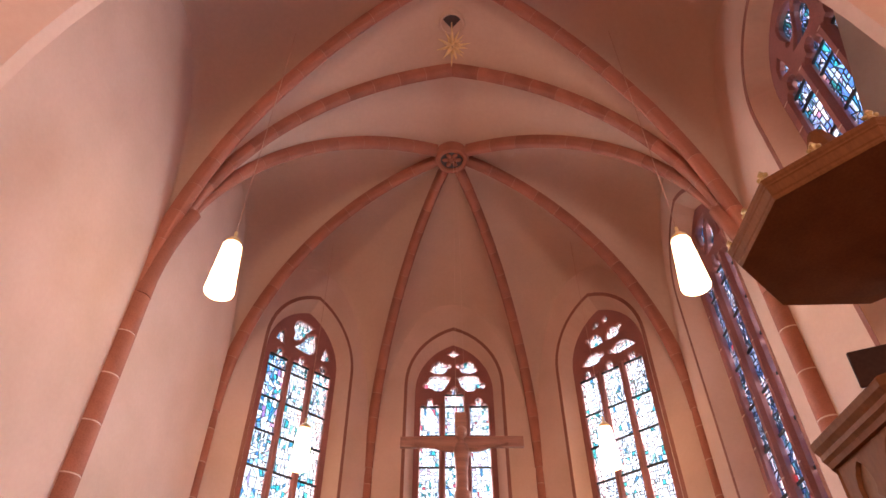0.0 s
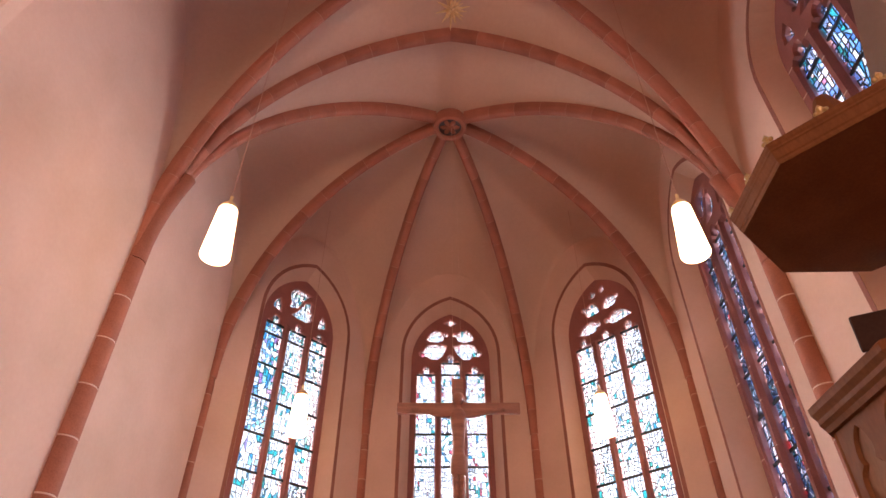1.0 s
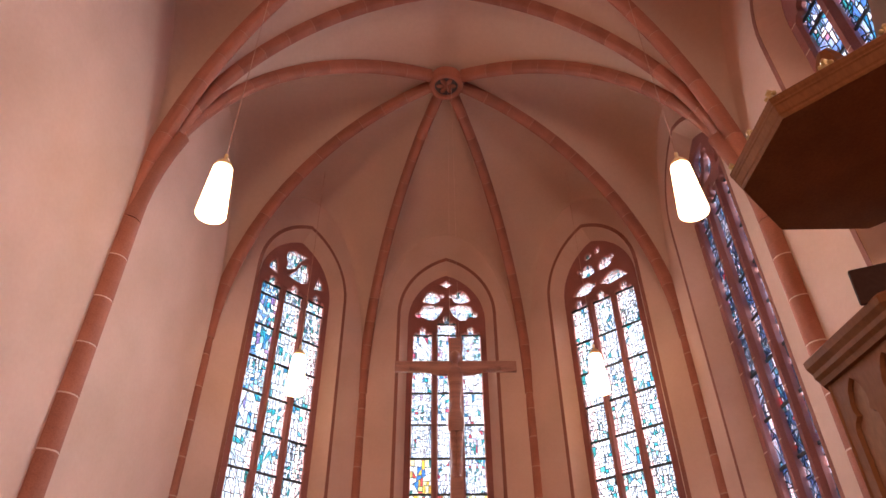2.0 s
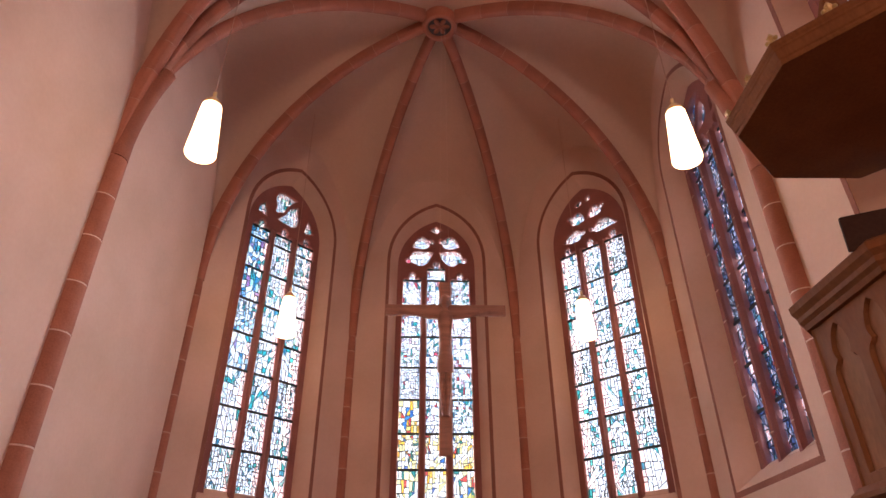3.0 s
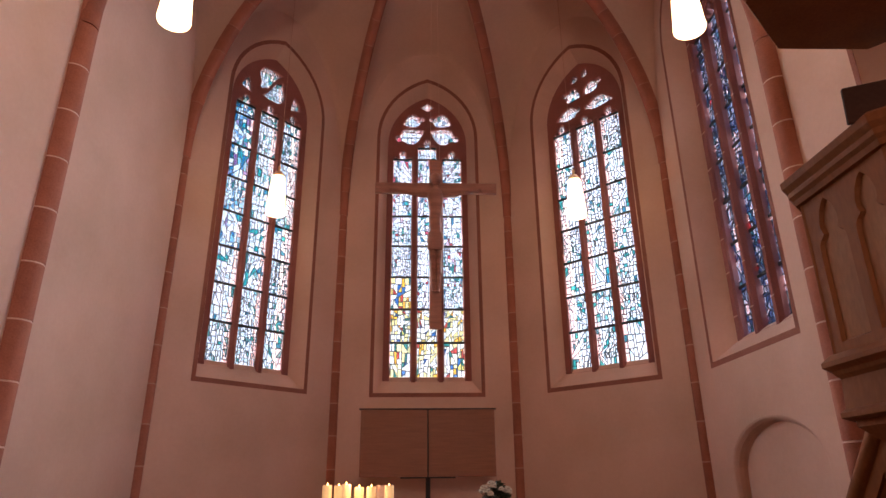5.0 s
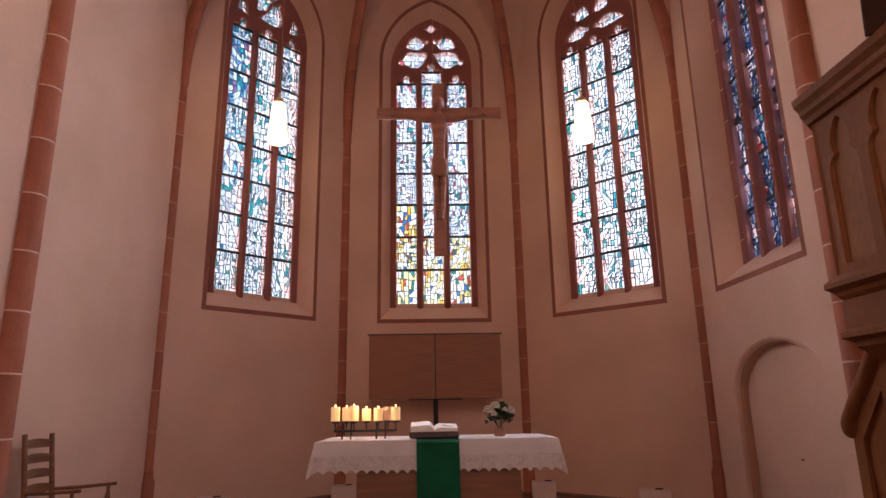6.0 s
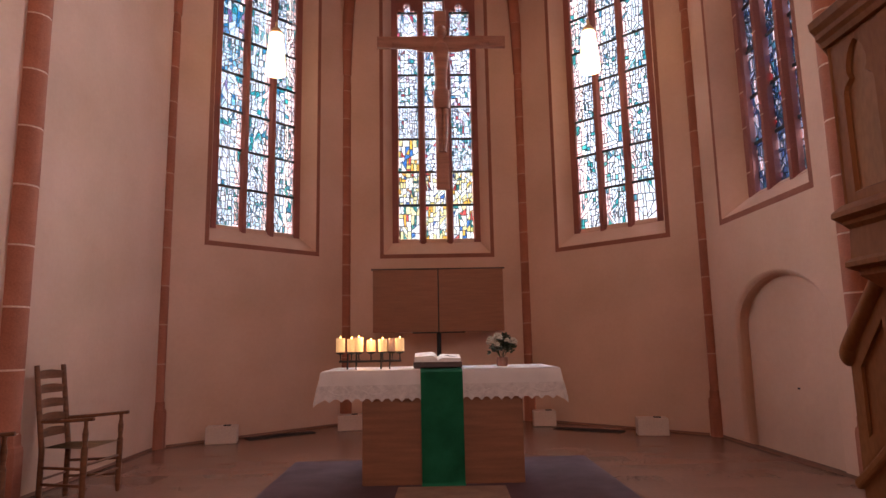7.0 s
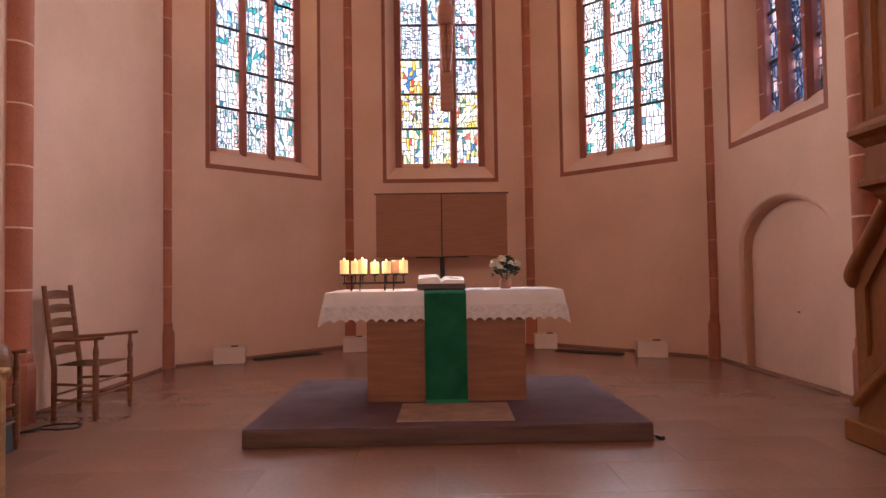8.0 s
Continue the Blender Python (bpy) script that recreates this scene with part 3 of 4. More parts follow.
# Unseen slab added over the vault so no sky light leaks in.
bm = bmesh.new()
box(bm, -4.6, 4.6, -4.72, 4.6, 11.6, 11.8)
tagged(part("ceiling_sky_block", bm, WEB), "unseen plain slab added above the vault to keep sky light out", "ceiling", kind="structure")

RIB = [(-0.112, 0.12), (-0.112, -0.005), (-0.100, -0.030), (-0.064, -0.080), (-0.050, -0.088), (0.050, -0.088), (0.064, -0.080), (0.100, -0.030), (0.112, -0.005), (0.112, 0.12)]


def rib_piece(rho, a0, a1, scale=1.0, steps=4):
    """One stone of a rib: its profile along a circle of radius rho round the origin, in the plane of x and z."""
    bm = bmesh.new()
    rings = []
    for k in range(steps + 1):
        an = a0 + (a1 - a0) * k / steps
        rings.append([bm.verts.new(((rho + h * scale) * math.cos(an), w * scale, (rho + h * scale) * math.sin(an))) for w, h in RIB])
    n = len(RIB)
    for a, b in zip(rings, rings[1:]):
        for k in range(n):
            bm.faces.new((a[k], a[(k + 1) % n], b[(k + 1) % n], b[k]))
    bm.faces.new(rings[0][::-1])
    bm.faces.new(rings[-1])
    bmesh.ops.recalc_face_normals(bm, faces=bm.faces)
    return bm


def rib(p0, p1, za, label, stone=0.47, stop=1.0, wide=1.0, foot=SPRING):
    """A rib from its springing at p0 to the crown over p1: a mortar core and separate stones."""
    span, rc, rho, top = arc_of(p0, p1, foot, za)
    top *= stop
    yaw = math.degrees(math.atan2(p0[1] - p1[1], p0[0] - p1[0]))
    base = pose(p1[0], p1[1], foot, 0, 0, yaw) @ pose(rc, 0, 0)
    core = tagged(part("vault_rib", rib_piece(rho, 0, top, 0.965 * wide, 28), RIB_MORTAR, place=base), label, "vault rib", "ribs of the vault", "structure")
    n = max(3, round(rho * top / stone))
    gap = 0.0036 / rho
    bm = rib_piece(rho, gap, top / n - gap, wide)
    me = bpy.data.meshes.new("stone")
    bm.to_mesh(me)
    bm.free()
    me.polygons.foreach_set("use_smooth", [True] * len(me.polygons))
    me.set_sharp_from_angle(angle=radians(50))
    me.materials.append(STONE)
    for k in range(n):
        shared("stone", me, core, pose(0, 0, 0, 0, -math.degrees(top * k / n), 0))
    return core


for c in CORNERS:
    rib(c, (0, 0), KEY_Z, "red sandstone vault rib with pale joints, meeting the boss", stop=0.955, wide=0.82 if c[1] > 0 else 0.88)
for c in (CORNERS[0], CORNERS[-1]):
    rib(c, (0, -C), CROSS_ARCH - 0.06, "red sandstone cross arch with pale joints", wide=0.92)
for c in (CORNERS[0], CORNERS[-1], *WEST):
    rib((c[0] + math.copysign(0.02, c[0]), c[1] - math.copysign(0.04, c[1] - CROSSING[1])), CROSSING, CROSS_KEY + 0.03, "red sandstone diagonal rib with pale joints", wide=0.84, foot=5.95)

# Wall shafts under the ribs, with a moulded foot.
def drum_mesh(r, h):
    bm = bmesh.new()
    lathe(bm, [(r - 0.005, 0.007), (r, 0.011), (r, h - 0.011), (r - 0.005, h - 0.007)], 18)
    bmesh.ops.recalc_face_normals(bm, faces=bm.faces)
    me = bpy.data.meshes.new("stone")
    bm.to_mesh(me)
    bm.free()
    me.polygons.foreach_set("use_smooth", [True] * len(me.polygons))
    me.set_sharp_from_angle(angle=radians(40))
    me.materials.append(STONE)
    return me


STOUT, SLIM = drum_mesh(0.128, 0.545), drum_mesh(0.085, 0.532)
for x, y in CORNERS:
    slim = y > 0
    r = 0.085 if slim else 0.128
    inset = Vector((x, y, 0)) * (1 - (-0.01 if slim else 0.01) / math.hypot(x, y))
    shaft = thing("wall_shaft", Matrix.Translation(inset), "slender red sandstone wall shaft with pale joints" if slim else "stout round red sandstone wall shaft with pale joints", "column", "shafts of the choir", "structure")
    bm = bmesh.new()
    lathe(bm, [(r - 0.003, 0.3), (r - 0.003, 6.0)], 18)
    part("core", bm, RIB_MORTAR if slim else MORTAR, shaft, "pale mortar")
    bm = bmesh.new()
    lathe(bm, [(r + 0.035, 0), (r + 0.035, 0.46), (r + 0.028, 0.50), (r + 0.012, 0.52), (r + 0.010, 0.60), (r, 0.62)], 8, phase=radians(22.5))
    part("foot", bm, STONE, shaft, "faceted sandstone foot")
    for k in range(10):
        shared("stone", SLIM if slim else STOUT, shaft, pose(0, 0, 0.58 + 0.532 * k if slim else 0.61 + 0.545 * k))
    bm = bmesh.new()
    top = 5.9 if slim else 6.06
    if slim:
        lathe(bm, [(r - 0.004, top + 0.003), (r, top + 0.007), (r * 0.97, top + 0.15), (r * 0.86, top + 0.32), (r * 0.55, top + 0.55)], 16)
    else:
        tube(bm, [(-math.copysign(0.012 * k * k, x), 0, top + 0.006 + 0.28 * k) for k in range(6)], r, 18, 0.72)
    part("springer", bm, STONE, shaft, "tapering stone under the ribs", smooth=True)

boss = thing("keystone_boss", pose(0, 0, KEY_Z - 0.16), "round sandstone keystone with a carved rosette", "keystone", kind="structure")
bm = bmesh.new()
lathe(bm, [(0.30, 0.22), (0.30, 0.05), (0.285, 0.0), (0.25, -0.02), (0.215, 0.0), (0.205, 0.05), (0.205, 0.2)], 28)
part("rim", bm, STONE, boss, smooth=True)
bm = bmesh.new()
lathe(bm, [(0.21, 0.06), (0.20, 0.05), (0.03, 0.05)], 24)
part("field", bm, LEATHER, boss, "dark field behind the rosette")
bm = bmesh.new()
for k in range(6):
    an = k * math.pi / 3
    bmesh.ops.create_uvsphere(bm, u_segments=10, v_segments=6, radius=1, matrix=pose(0.105 * math.cos(an), 0.105 * math.sin(an), 0.045, 0, 0, math.degrees(an)) @ Matrix.Diagonal((0.075, 0.045, 0.03, 1)))
bmesh.ops.create_uvsphere(bm, u_segments=10, v_segments=6, radius=1, matrix=pose(0, 0, 0.04) @ Matrix.Diagonal((0.05, 0.05, 0.035, 1)))
part("rosette", bm, STONE, boss, "carved rosette", smooth=True)

hole = thing("vault_opening", pose(0, -2.33, 11.06), "round dark hole in the vault with a plaster rim", "vault opening", kind="structure")
bm = bmesh.new()
lathe(bm, [(0.17, 0.16), (0.215, 0.16), (0.215, -0.01), (0.20, -0.04), (0.17, -0.03), (0.17, 0.16)], 24, cap=False)
part("rim", bm, WEB, hole, smooth=True)
# A dark-coloured disc gives the hole its inner shade.
bm = bmesh.new()
lathe(bm, [(0.172, 0.035), (0.172, 0.05)], 24)
part("lid", bm, LEATHER, hole, "dark disc standing in for the shade inside the hole")

# ---- floor ----
def wall_line(y):
    """The choir's half width at y."""
    return A if y <= C else A - (y - C)


bm = bmesh.new()
box(bm, -7.2, 7.2, -16.2, 5.0, -0.3, -0.006)
floor = tagged(part("floor", bm, JOINT), "pinkish-beige honed limestone slab floor", "floor", kind="structure")

# ---- nave behind the chancel arch ----
NAVE_W, NAVE_END, NAVE_H = 6.4, -15.5, 11.0
bm = bmesh.new()
o1 = arch_loop(3.62, 0.0, 5.2, 10.55, 14)
o2 = arch_loop(3.60, 0.0, 5.2, 10.53, 14)
o3 = arch_loop(4.05, 0.0, 5.2, 11.0, 14)
outer = [(-NAVE_W, 0), (NAVE_W, 0), (NAVE_W, 11.6), (-NAVE_W, 11.6)]
va, ea = ring(bm, [(u, z) for u, z in outer], 0.0)
v1, e1 = ring(bm, o1, 0.0)
bmesh.ops.triangle_fill(bm, edges=ea + e1, use_beauty=False, normal=(0, 1, 0))
v2, _ = ring(bm, o2, -0.14)
bridge(bm, v1, v2)
v3, e3 = ring(bm, o3, -0.62)
bridge(bm, v2, v3)
vb, eb = ring(bm, outer, -0.62)
bmesh.ops.triangle_fill(bm, edges=eb + e3, use_beauty=False, normal=(0, -1, 0))
bridge(bm, va, vb)
bmesh.ops.translate(bm, verts=bm.verts, vec=(0, BAY - 0.01, 0))
tagged(part("wall_chancel_arch", bm, PLASTER), "pale plaster wall with a wide pointed chancel arch", "wall", kind="structure")
# Side openings and fill lamps are added out of view; north one warm.
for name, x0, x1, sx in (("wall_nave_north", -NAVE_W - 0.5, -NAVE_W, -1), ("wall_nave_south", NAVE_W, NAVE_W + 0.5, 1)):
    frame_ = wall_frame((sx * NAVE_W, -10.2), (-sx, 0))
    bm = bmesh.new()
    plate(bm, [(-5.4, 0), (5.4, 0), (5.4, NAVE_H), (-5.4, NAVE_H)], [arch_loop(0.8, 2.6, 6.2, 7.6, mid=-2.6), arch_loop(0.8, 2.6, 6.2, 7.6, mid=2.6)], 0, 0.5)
    tagged(part(name, bm, PLASTER, place=frame_), "plain plaster nave wall out of view, two openings added for fill lamps", "wall", kind="structure")
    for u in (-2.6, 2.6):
        lamp = bpy.data.lights.new("standin_light", "AREA")
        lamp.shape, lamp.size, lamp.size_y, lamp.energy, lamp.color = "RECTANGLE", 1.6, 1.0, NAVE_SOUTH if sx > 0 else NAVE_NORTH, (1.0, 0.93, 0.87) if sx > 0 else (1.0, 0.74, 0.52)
        new("standin_light", lamp).matrix_world = frame_ @ pose(u, 0.45, 5.0, -42, 0, 0)
# Unseen west opening and lamp, added to light the apse walls from the front.
frame_ = wall_frame((0, NAVE_END), (0, 1))
bm = bmesh.new()
plate(bm, [(-NAVE_W - 0.5, 0), (NAVE_W + 0.5, 0), (NAVE_W + 0.5, NAVE_H), (-NAVE_W - 0.5, NAVE_H)], [arch_loop(1.5, 3.6, 7.4, 9.4)], 0, 0.4)
tagged(part("wall_nave_west", bm, PLASTER, place=frame_), "plain plaster end wall of the nave out of view, opening added for a fill lamp", "wall", kind="structure")
lamp = bpy.data.lights.new("standin_light", "AREA")
lamp.spread = radians(130)
lamp.shape, lamp.size, lamp.size_y, lamp.energy, lamp.color = "RECTANGLE", 2.9, 3.4, NAVE_WEST, (1.0, 0.84, 0.71)
new("standin_light", lamp).matrix_world = frame_ @ pose(0, 0.35, 5.5, -82, 0, 0)
bm = bmesh.new()
box(bm, -NAVE_W - 0.5, NAVE_W + 0.5, NAVE_END - 0.4, BAY - 0.6, NAVE_H, NAVE_H + 0.2)
tagged(part("ceiling_nave", bm, PLASTER), "plain plaster nave ceiling", "ceiling", kind="structure")

# Low dark skirting along the choir walls.
for key, hw in (("north_east", C), ("east", C), ("south_east", C), ("south", C), ("north", C)):
    bm = bmesh.new()
    box(bm, -hw + 0.13, hw - 0.13, -0.014, 0.0, 0.0, 0.034, 0.004)
    tagged(part("baseboard", bm, FLOOR, place=FRAMES[key]), "low grey-brown stone skirting", "skirting", kind="structure")

# ---- altar and its platform ----
STEP_H = 0.136
platform = thing("altar_platform", pose(-0.03, -1.48, 0), "low altar platform with slate-blue carpet and dark edge", "platform")
bm = bmesh.new()
box(bm, -1.50, 1.50, -1.06, 1.06, 0.0, STEP_H - 0.012, 0.008)
part("edging", bm, STEP, platform, "dark brown wooden edging")
bm = bmesh.new()
box(bm, -1.495, 1.495, -1.055, 1.055, STEP_H - 0.012, STEP_H, 0.004)
part("carpet", bm, CARPET, platform, "slate-blue carpet")

bm = bmesh.new()
box(bm, -0.445, 0.445, -0.31, 0.31, 0, 0.012, 0.005)
tagged(part("floor_mat", bm, MAT, place=pose(0.035, -2.09, STEP_H, 0, 0, -1.5)), "beige woven mat lying before the altar", "mat")

ALT_TOP = 1.092
altar = thing("altar_table", pose(-0.02, -1.24, STEP_H), "box-shaped oak veneer altar table with overhanging top", "altar")
bm = bmesh.new()
box(bm, -0.69, 0.69, -0.42, 0.42, 0, 0.86, 0.006)
part("body", bm, ALTAR_WOOD, altar)
bm = bmesh.new()
box(bm, -1.0, 1.0, -0.43, 0.43, 0.86, ALT_TOP - STEP_H - 0.006, 0.006)
part("tabletop", bm, ALTAR_WOOD, altar)


def altar_cloth():
    """A cloth over the top, its hem falling in scallops and swinging out at the ends."""
    cloth = thing("altar_cloth", pose(-0.027, -1.24, ALT_TOP + 0.003), "white linen altar cloth with a scalloped lace border", "tablecloth")
    hx, hy, r = 1.018, 0.442, 0.02
    loop = []
    def side(x0, y0, x1, y1, n):
        return [(x0 + (x1 - x0) * k / n, y0 + (y1 - y0) * k / n) for k in range(n)]
    loop = side(-hx, -hy, hx, -hy, 72) + side(hx, -hy, hx, hy, 30) + side(hx, hy, -hx, hy, 72) + side(-hx, hy, -hx, -hy, 30)
    n = len(loop)
    normals = []
    for x, y in loop:
        nx, ny = (x / hx) ** 9, (y / hy) ** 9
        v = Vector((nx, ny, 0))
        normals.append(v.normalized() if v.length > 1e-6 else Vector((0, -1, 0)))
    def level(drop, bm, swing, hem=False):
        vs = []
        for k, (x, y) in enumerate(loop):
            nv = normals[k]
            end = abs(x) / hx > 0.97
            out = swing * (1.0 if not end else 2.6) + 0.012 * drop / 0.24 * math.sin(k * 0.83) * (1 if drop > 0.03 else 0) + 0.006 * math.sin(k * 0.31 + 1)
            d = drop
            if hem:
                d += 0.040 * abs(((k / 3.0) % 1) - 0.5) * 2 + (0.035 if end else 0) - 0.012
            vs.append(bm.verts.new((x + nv.x * out, y + nv.y * out, -d)))
        return vs
    bm = bmesh.new()
    a = level(0.0, bm, 0.0)
    bm.faces.new(a)
    b = level(0.012, bm, 0.009)
    c = level(0.07, bm, 0.014)
    d = level(0.125, bm, 0.020)
    for p, q in ((a, b), (b, c), (c, d)):
        bridge(bm, p, q)
    part("linen", bm, LINEN, cloth, smooth=True)
    bm = bmesh.new()
    a = level(0.124, bm, 0.021)
    b = level(0.175, bm, 0.027)
    c = level(0.235, bm, 0.036, hem=True)
    bridge(bm, a, b)
    bridge(bm, b, c)
    lace = part("lace_border", bm, LACE, cloth, "white lace border with a pointed hem", smooth=True)
    for x in (-0.86, -0.57, 0.30, 0.59, 0.88):
        bm = bmesh.new()
        for s in (-1, 1):
            tube(bm, [(x + s * (0.02 + 0.05 * math.sin(k * 0.5)), -hy - 0.030 - 0.006 * k / 5, -0.132 - 0.016 * k) for k in range(6)], 0.004, 5)
        tube(bm, [(x - 0.11 + 0.22 * k / 8, -hy - 0.036, -0.165 - 0.035 * math.sin(math.pi * k / 8)) for k in range(9)], 0.004, 5)
        part("embroidery", bm, LINEN, lace, "raised white embroidery")


altar_cloth()

bm = bmesh.new()
path = [(0.30, 0.008), (-0.02, 0.008), (-0.30, 0.008), (-0.452, 0.008), (-0.488, -0.02), (-0.502, -0.2), (-0.504, -0.5), (-0.506, -0.8), (-0.508, -0.945)]
rows_ = []
for i, (y, z) in enumerate(path):
    rows_.append([bm.verts.new((-0.18 + 0.36 * k / 12 + 0.010 * i / 8, y - 0.004 * math.sin(k * 0.9) * max(0, i - 4) / 4, z)) for k in range(13)])
for a, b in zip(rows_, rows_[1:]):
    for k in range(12):
        bm.faces.new((a[k], a[k + 1], b[k + 1], b[k]))
bmesh.ops.solidify(bm, geom=bm.faces, thickness=0.004)
runner = thing("altar_runner", pose(-0.032, -1.24, ALT_TOP), "plain green cloth hanging down over the altar front", "altar hanging")
drape = part("drape", bm, GREEN, runner, smooth=True)
bm = bmesh.new()
box(bm, -0.172, 0.192, -0.5145, -0.5085, -0.958, -0.925, 0.002)
part("hem", bm, GREEN, drape, "stitched lower hem")


def book():
    b = thing("open_book", pose(-0.055, -1.40, ALT_TOP + 0.012), "large open book on a dark sloping rest", "book")
    bm = bmesh.new()
    box(bm, -0.215, 0.215, -0.16, 0.16, 0.0, 0.05, 0.006)
    part("book_rest", bm, LEATHER, b, "dark brown wedge-shaped rest")
    for s in (-1, 1):
        bm = bmesh.new()
        grid = []
        for i in range(9):
            f = i / 8
            z = 0.054 + (0.052 if s < 0 else 0.030) * (math.sin(math.pi / 2 * min(1, 0.1 + f * 4)) if f < 0.3 else 1 - 0.30 * (f - 0.3))
            grid.append([bm.verts.new((s * 0.205 * f, y, z + (y + 0.15) * 0.10)) for y in (-0.15, 0.0, 0.15)])
        base = [[bm.verts.new((s * 0.205 * i / 8, y, 0.051 + (y + 0.15) * 0.05)) for y in (-0.15, 0.0, 0.15)] for i in range(9)]
        for g in (grid, base):
            for i in range(8):
                for j in range(2):
                    bm.faces.new((g[i][j], g[i + 1][j], g[i + 1][j + 1], g[i][j + 1]))
        for i in range(8):
            for j in (0, 2):
                bm.faces.new((grid[i][j], grid[i + 1][j], base[i + 1][j], base[i][j]))
        for j in range(2):
            bm.faces.new((grid[8][j], grid[8][j + 1], base[8][j + 1], base[8][j]))
            bm.faces.new((grid[0][j], grid[0][j + 1], base[0][j + 1], base[0][j]))
        part("pages", bm, PAPER, b, smooth=True)
    bm = bmesh.new()
    tube(bm, [(0.02, 0.10, 0.098), (0.09, 0.0, 0.100), (0.18, -0.08, 0.084)], 0.003, 5)
    part("ribbon", bm, LEATHER, b, "dark marker ribbon")


book()


def candle(x, y, z, lit=True, h=0.118, r=0.041):
    c = thing("candle", pose(x, y, z), "lit ivory pillar candle" if lit else "unlit ivory pillar candle", "candle", "candles on the iron stand")
    bm = bmesh.new()
    lathe(bm, [(r, 0), (r, h - 0.006), (r * 0.93, h), (r * 0.78, h - 0.004), (r * 0.4, h - 0.014), (0.004, h - 0.016)], 14)
    wax = part("wax", bm, GLOWING_WAX if lit else UNLIT, c, smooth=True)
    bm = bmesh.new()
    tube(bm, [(0, 0, h - 0.018), (0, 0, h + 0.006)], 0.0022, 5)
    part("wick", bm, BLACK, wax)
    if lit:
        bm = bmesh.new()
        lathe(bm, [(0.003, h - 0.006), (0.007, h + 0.001), (0.0065, h + 0.007), (0.0035, h + 0.014), (0.001, h + 0.020)], 8)
        part("flame", bm, FLAME, wax, "small yellow flame", smooth=True)


stand = thing("candle_stand", pose(-0.675, -1.34, ALT_TOP + 0.002), "low black wrought-iron stand for seven candles", "candle holder")
TOPS = [(-0.263, -0.03), (-0.17, 0.035), (-0.097, -0.03), (0.012, 0.0), (0.121, -0.03), (0.204, 0.035), (0.277, -0.03)]
bm = bmesh.new()
box(bm, -0.28, 0.29, -0.010, 0.010, 0.062, 0.082, 0.003)
part("rail", bm, IRON, stand)
for x in (-0.20, -0.12, 0.105, 0.185):
    bm = bmesh.new()
    tube(bm, [(x, -0.03 if x in (-0.20, 0.105) else -0.06, 0.0), (x, -0.02, 0.05), (x, -0.01, 0.14)], 0.0090, 6)
    part("leg", bm, IRON, stand)
for x, y in TOPS:
    bm = bmesh.new()
    tube(bm, [(x, 0, 0.072), (x, y, 0.11), (x, y, 0.150)], 0.0065, 6)
    lathe(bm, [(0.012, 0.136), (0.042, 0.148), (0.046, 0.156), (0.040, 0.158)], 14, at=(x, y, 0))
    part("drip_plate", bm, IRON, stand)
for k, (x, y) in enumerate(TOPS):
    candle(-0.675 + x, -1.34 + y, ALT_TOP + 0.160, lit=k != 5, h=(0.125, 0.12, 0.13, 0.105, 0.11, 0.122, 0.118)[k])
lamp = bpy.data.lights.new("candlelight", "POINT")
lamp.energy, lamp.color, lamp.shadow_soft_size = 5.0, (1.0, 0.55, 0.22), 0.05
new("candlelight", lamp).location = (-0.675, -1.42, ALT_TOP + 0.34)


def flowers():
    v = thing("flower_vase", pose(0.545, -1.30, ALT_TOP + 0.002), "small pink pot with white flowers and dark leaves", "flowers")
    bm = bmesh.new()
    lathe(bm, [(0.038, 0), (0.050, 0.01), (0.056, 0.045), (0.052, 0.075), (0.056, 0.085), (0.048, 0.084), (0.044, 0.06)], 18)
    part("pot", bm, POT, v, smooth=True)
    rng = random.Random(4)
    bm = bmesh.new()
    for k in range(420):
        an, el, r = rng.uniform(0, 6.28), rng.uniform(-0.35, 1.4), rng.uniform(0.03, 0.115)
        p = Vector((r * math.cos(an) * math.cos(el), r * math.sin(an) * math.cos(el) * 0.8, 0.165 + r * math.sin(el) * 1.15))
        d = Vector((math.cos(an), math.sin(an), rng.uniform(-0.3, 0.9))).normalized() * rng.uniform(0.03, 0.06)
        s = d.cross(Vector((rng.uniform(-1, 1), rng.uniform(-1, 1), 1))).normalized() * d.length * 0.36
        a, b, c, e = (bm.verts.new(q) for q in (p, p + d * 0.5 + s, p + d, p + d * 0.5 - s))
        bm.faces.new((a, b, c, e))
    for k in range(14):
        an = rng.uniform(0, 6.28)
        tube(bm, [(0.01 * math.cos(an), 0.01 * math.sin(an), 0.07), (0.07 * math.cos(an), 0.05 * math.sin(an), rng.uniform(0.16, 0.28))], 0.0025, 4)
    part("leaves", bm, LEAF, v)
    for x, y, z, r in ((-0.100, -0.04, 0.225, 0.056), (0.100, -0.04, 0.22, 0.050), (-0.042, -0.08, 0.265, 0.050), (-0.055, -0.10, 0.195, 0.034), (0.040, -0.10, 0.235, 0.030)):
        bm = bmesh.new()
        for k in range(16):
            an, el = k * 2.4, -0.4 + 1.8 * k / 16
            bmesh.ops.create_uvsphere(bm, u_segments=6, v_segments=4, radius=1, matrix=Matrix.Translation((x + 0.5 * r * math.cos(an) * math.cos(el), y + 0.5 * r * math.sin(an) * math.cos(el), z + 0.5 * r * math.sin(el))) @ pose(0, 0, 0, 0, -math.degrees(el), math.degrees(an)) @ Matrix.Diagonal((r * 0.5, r * 0.42, r * 0.2, 1)))
        part("blossom", bm, PETAL, v, "white blossom", smooth=True)


flowers()

# ---- board behind the altar ----
board = thing("display_board", pose(0.022, 2.9, 0), "two wide reddish wood panels on a black metal post", "wood panel")
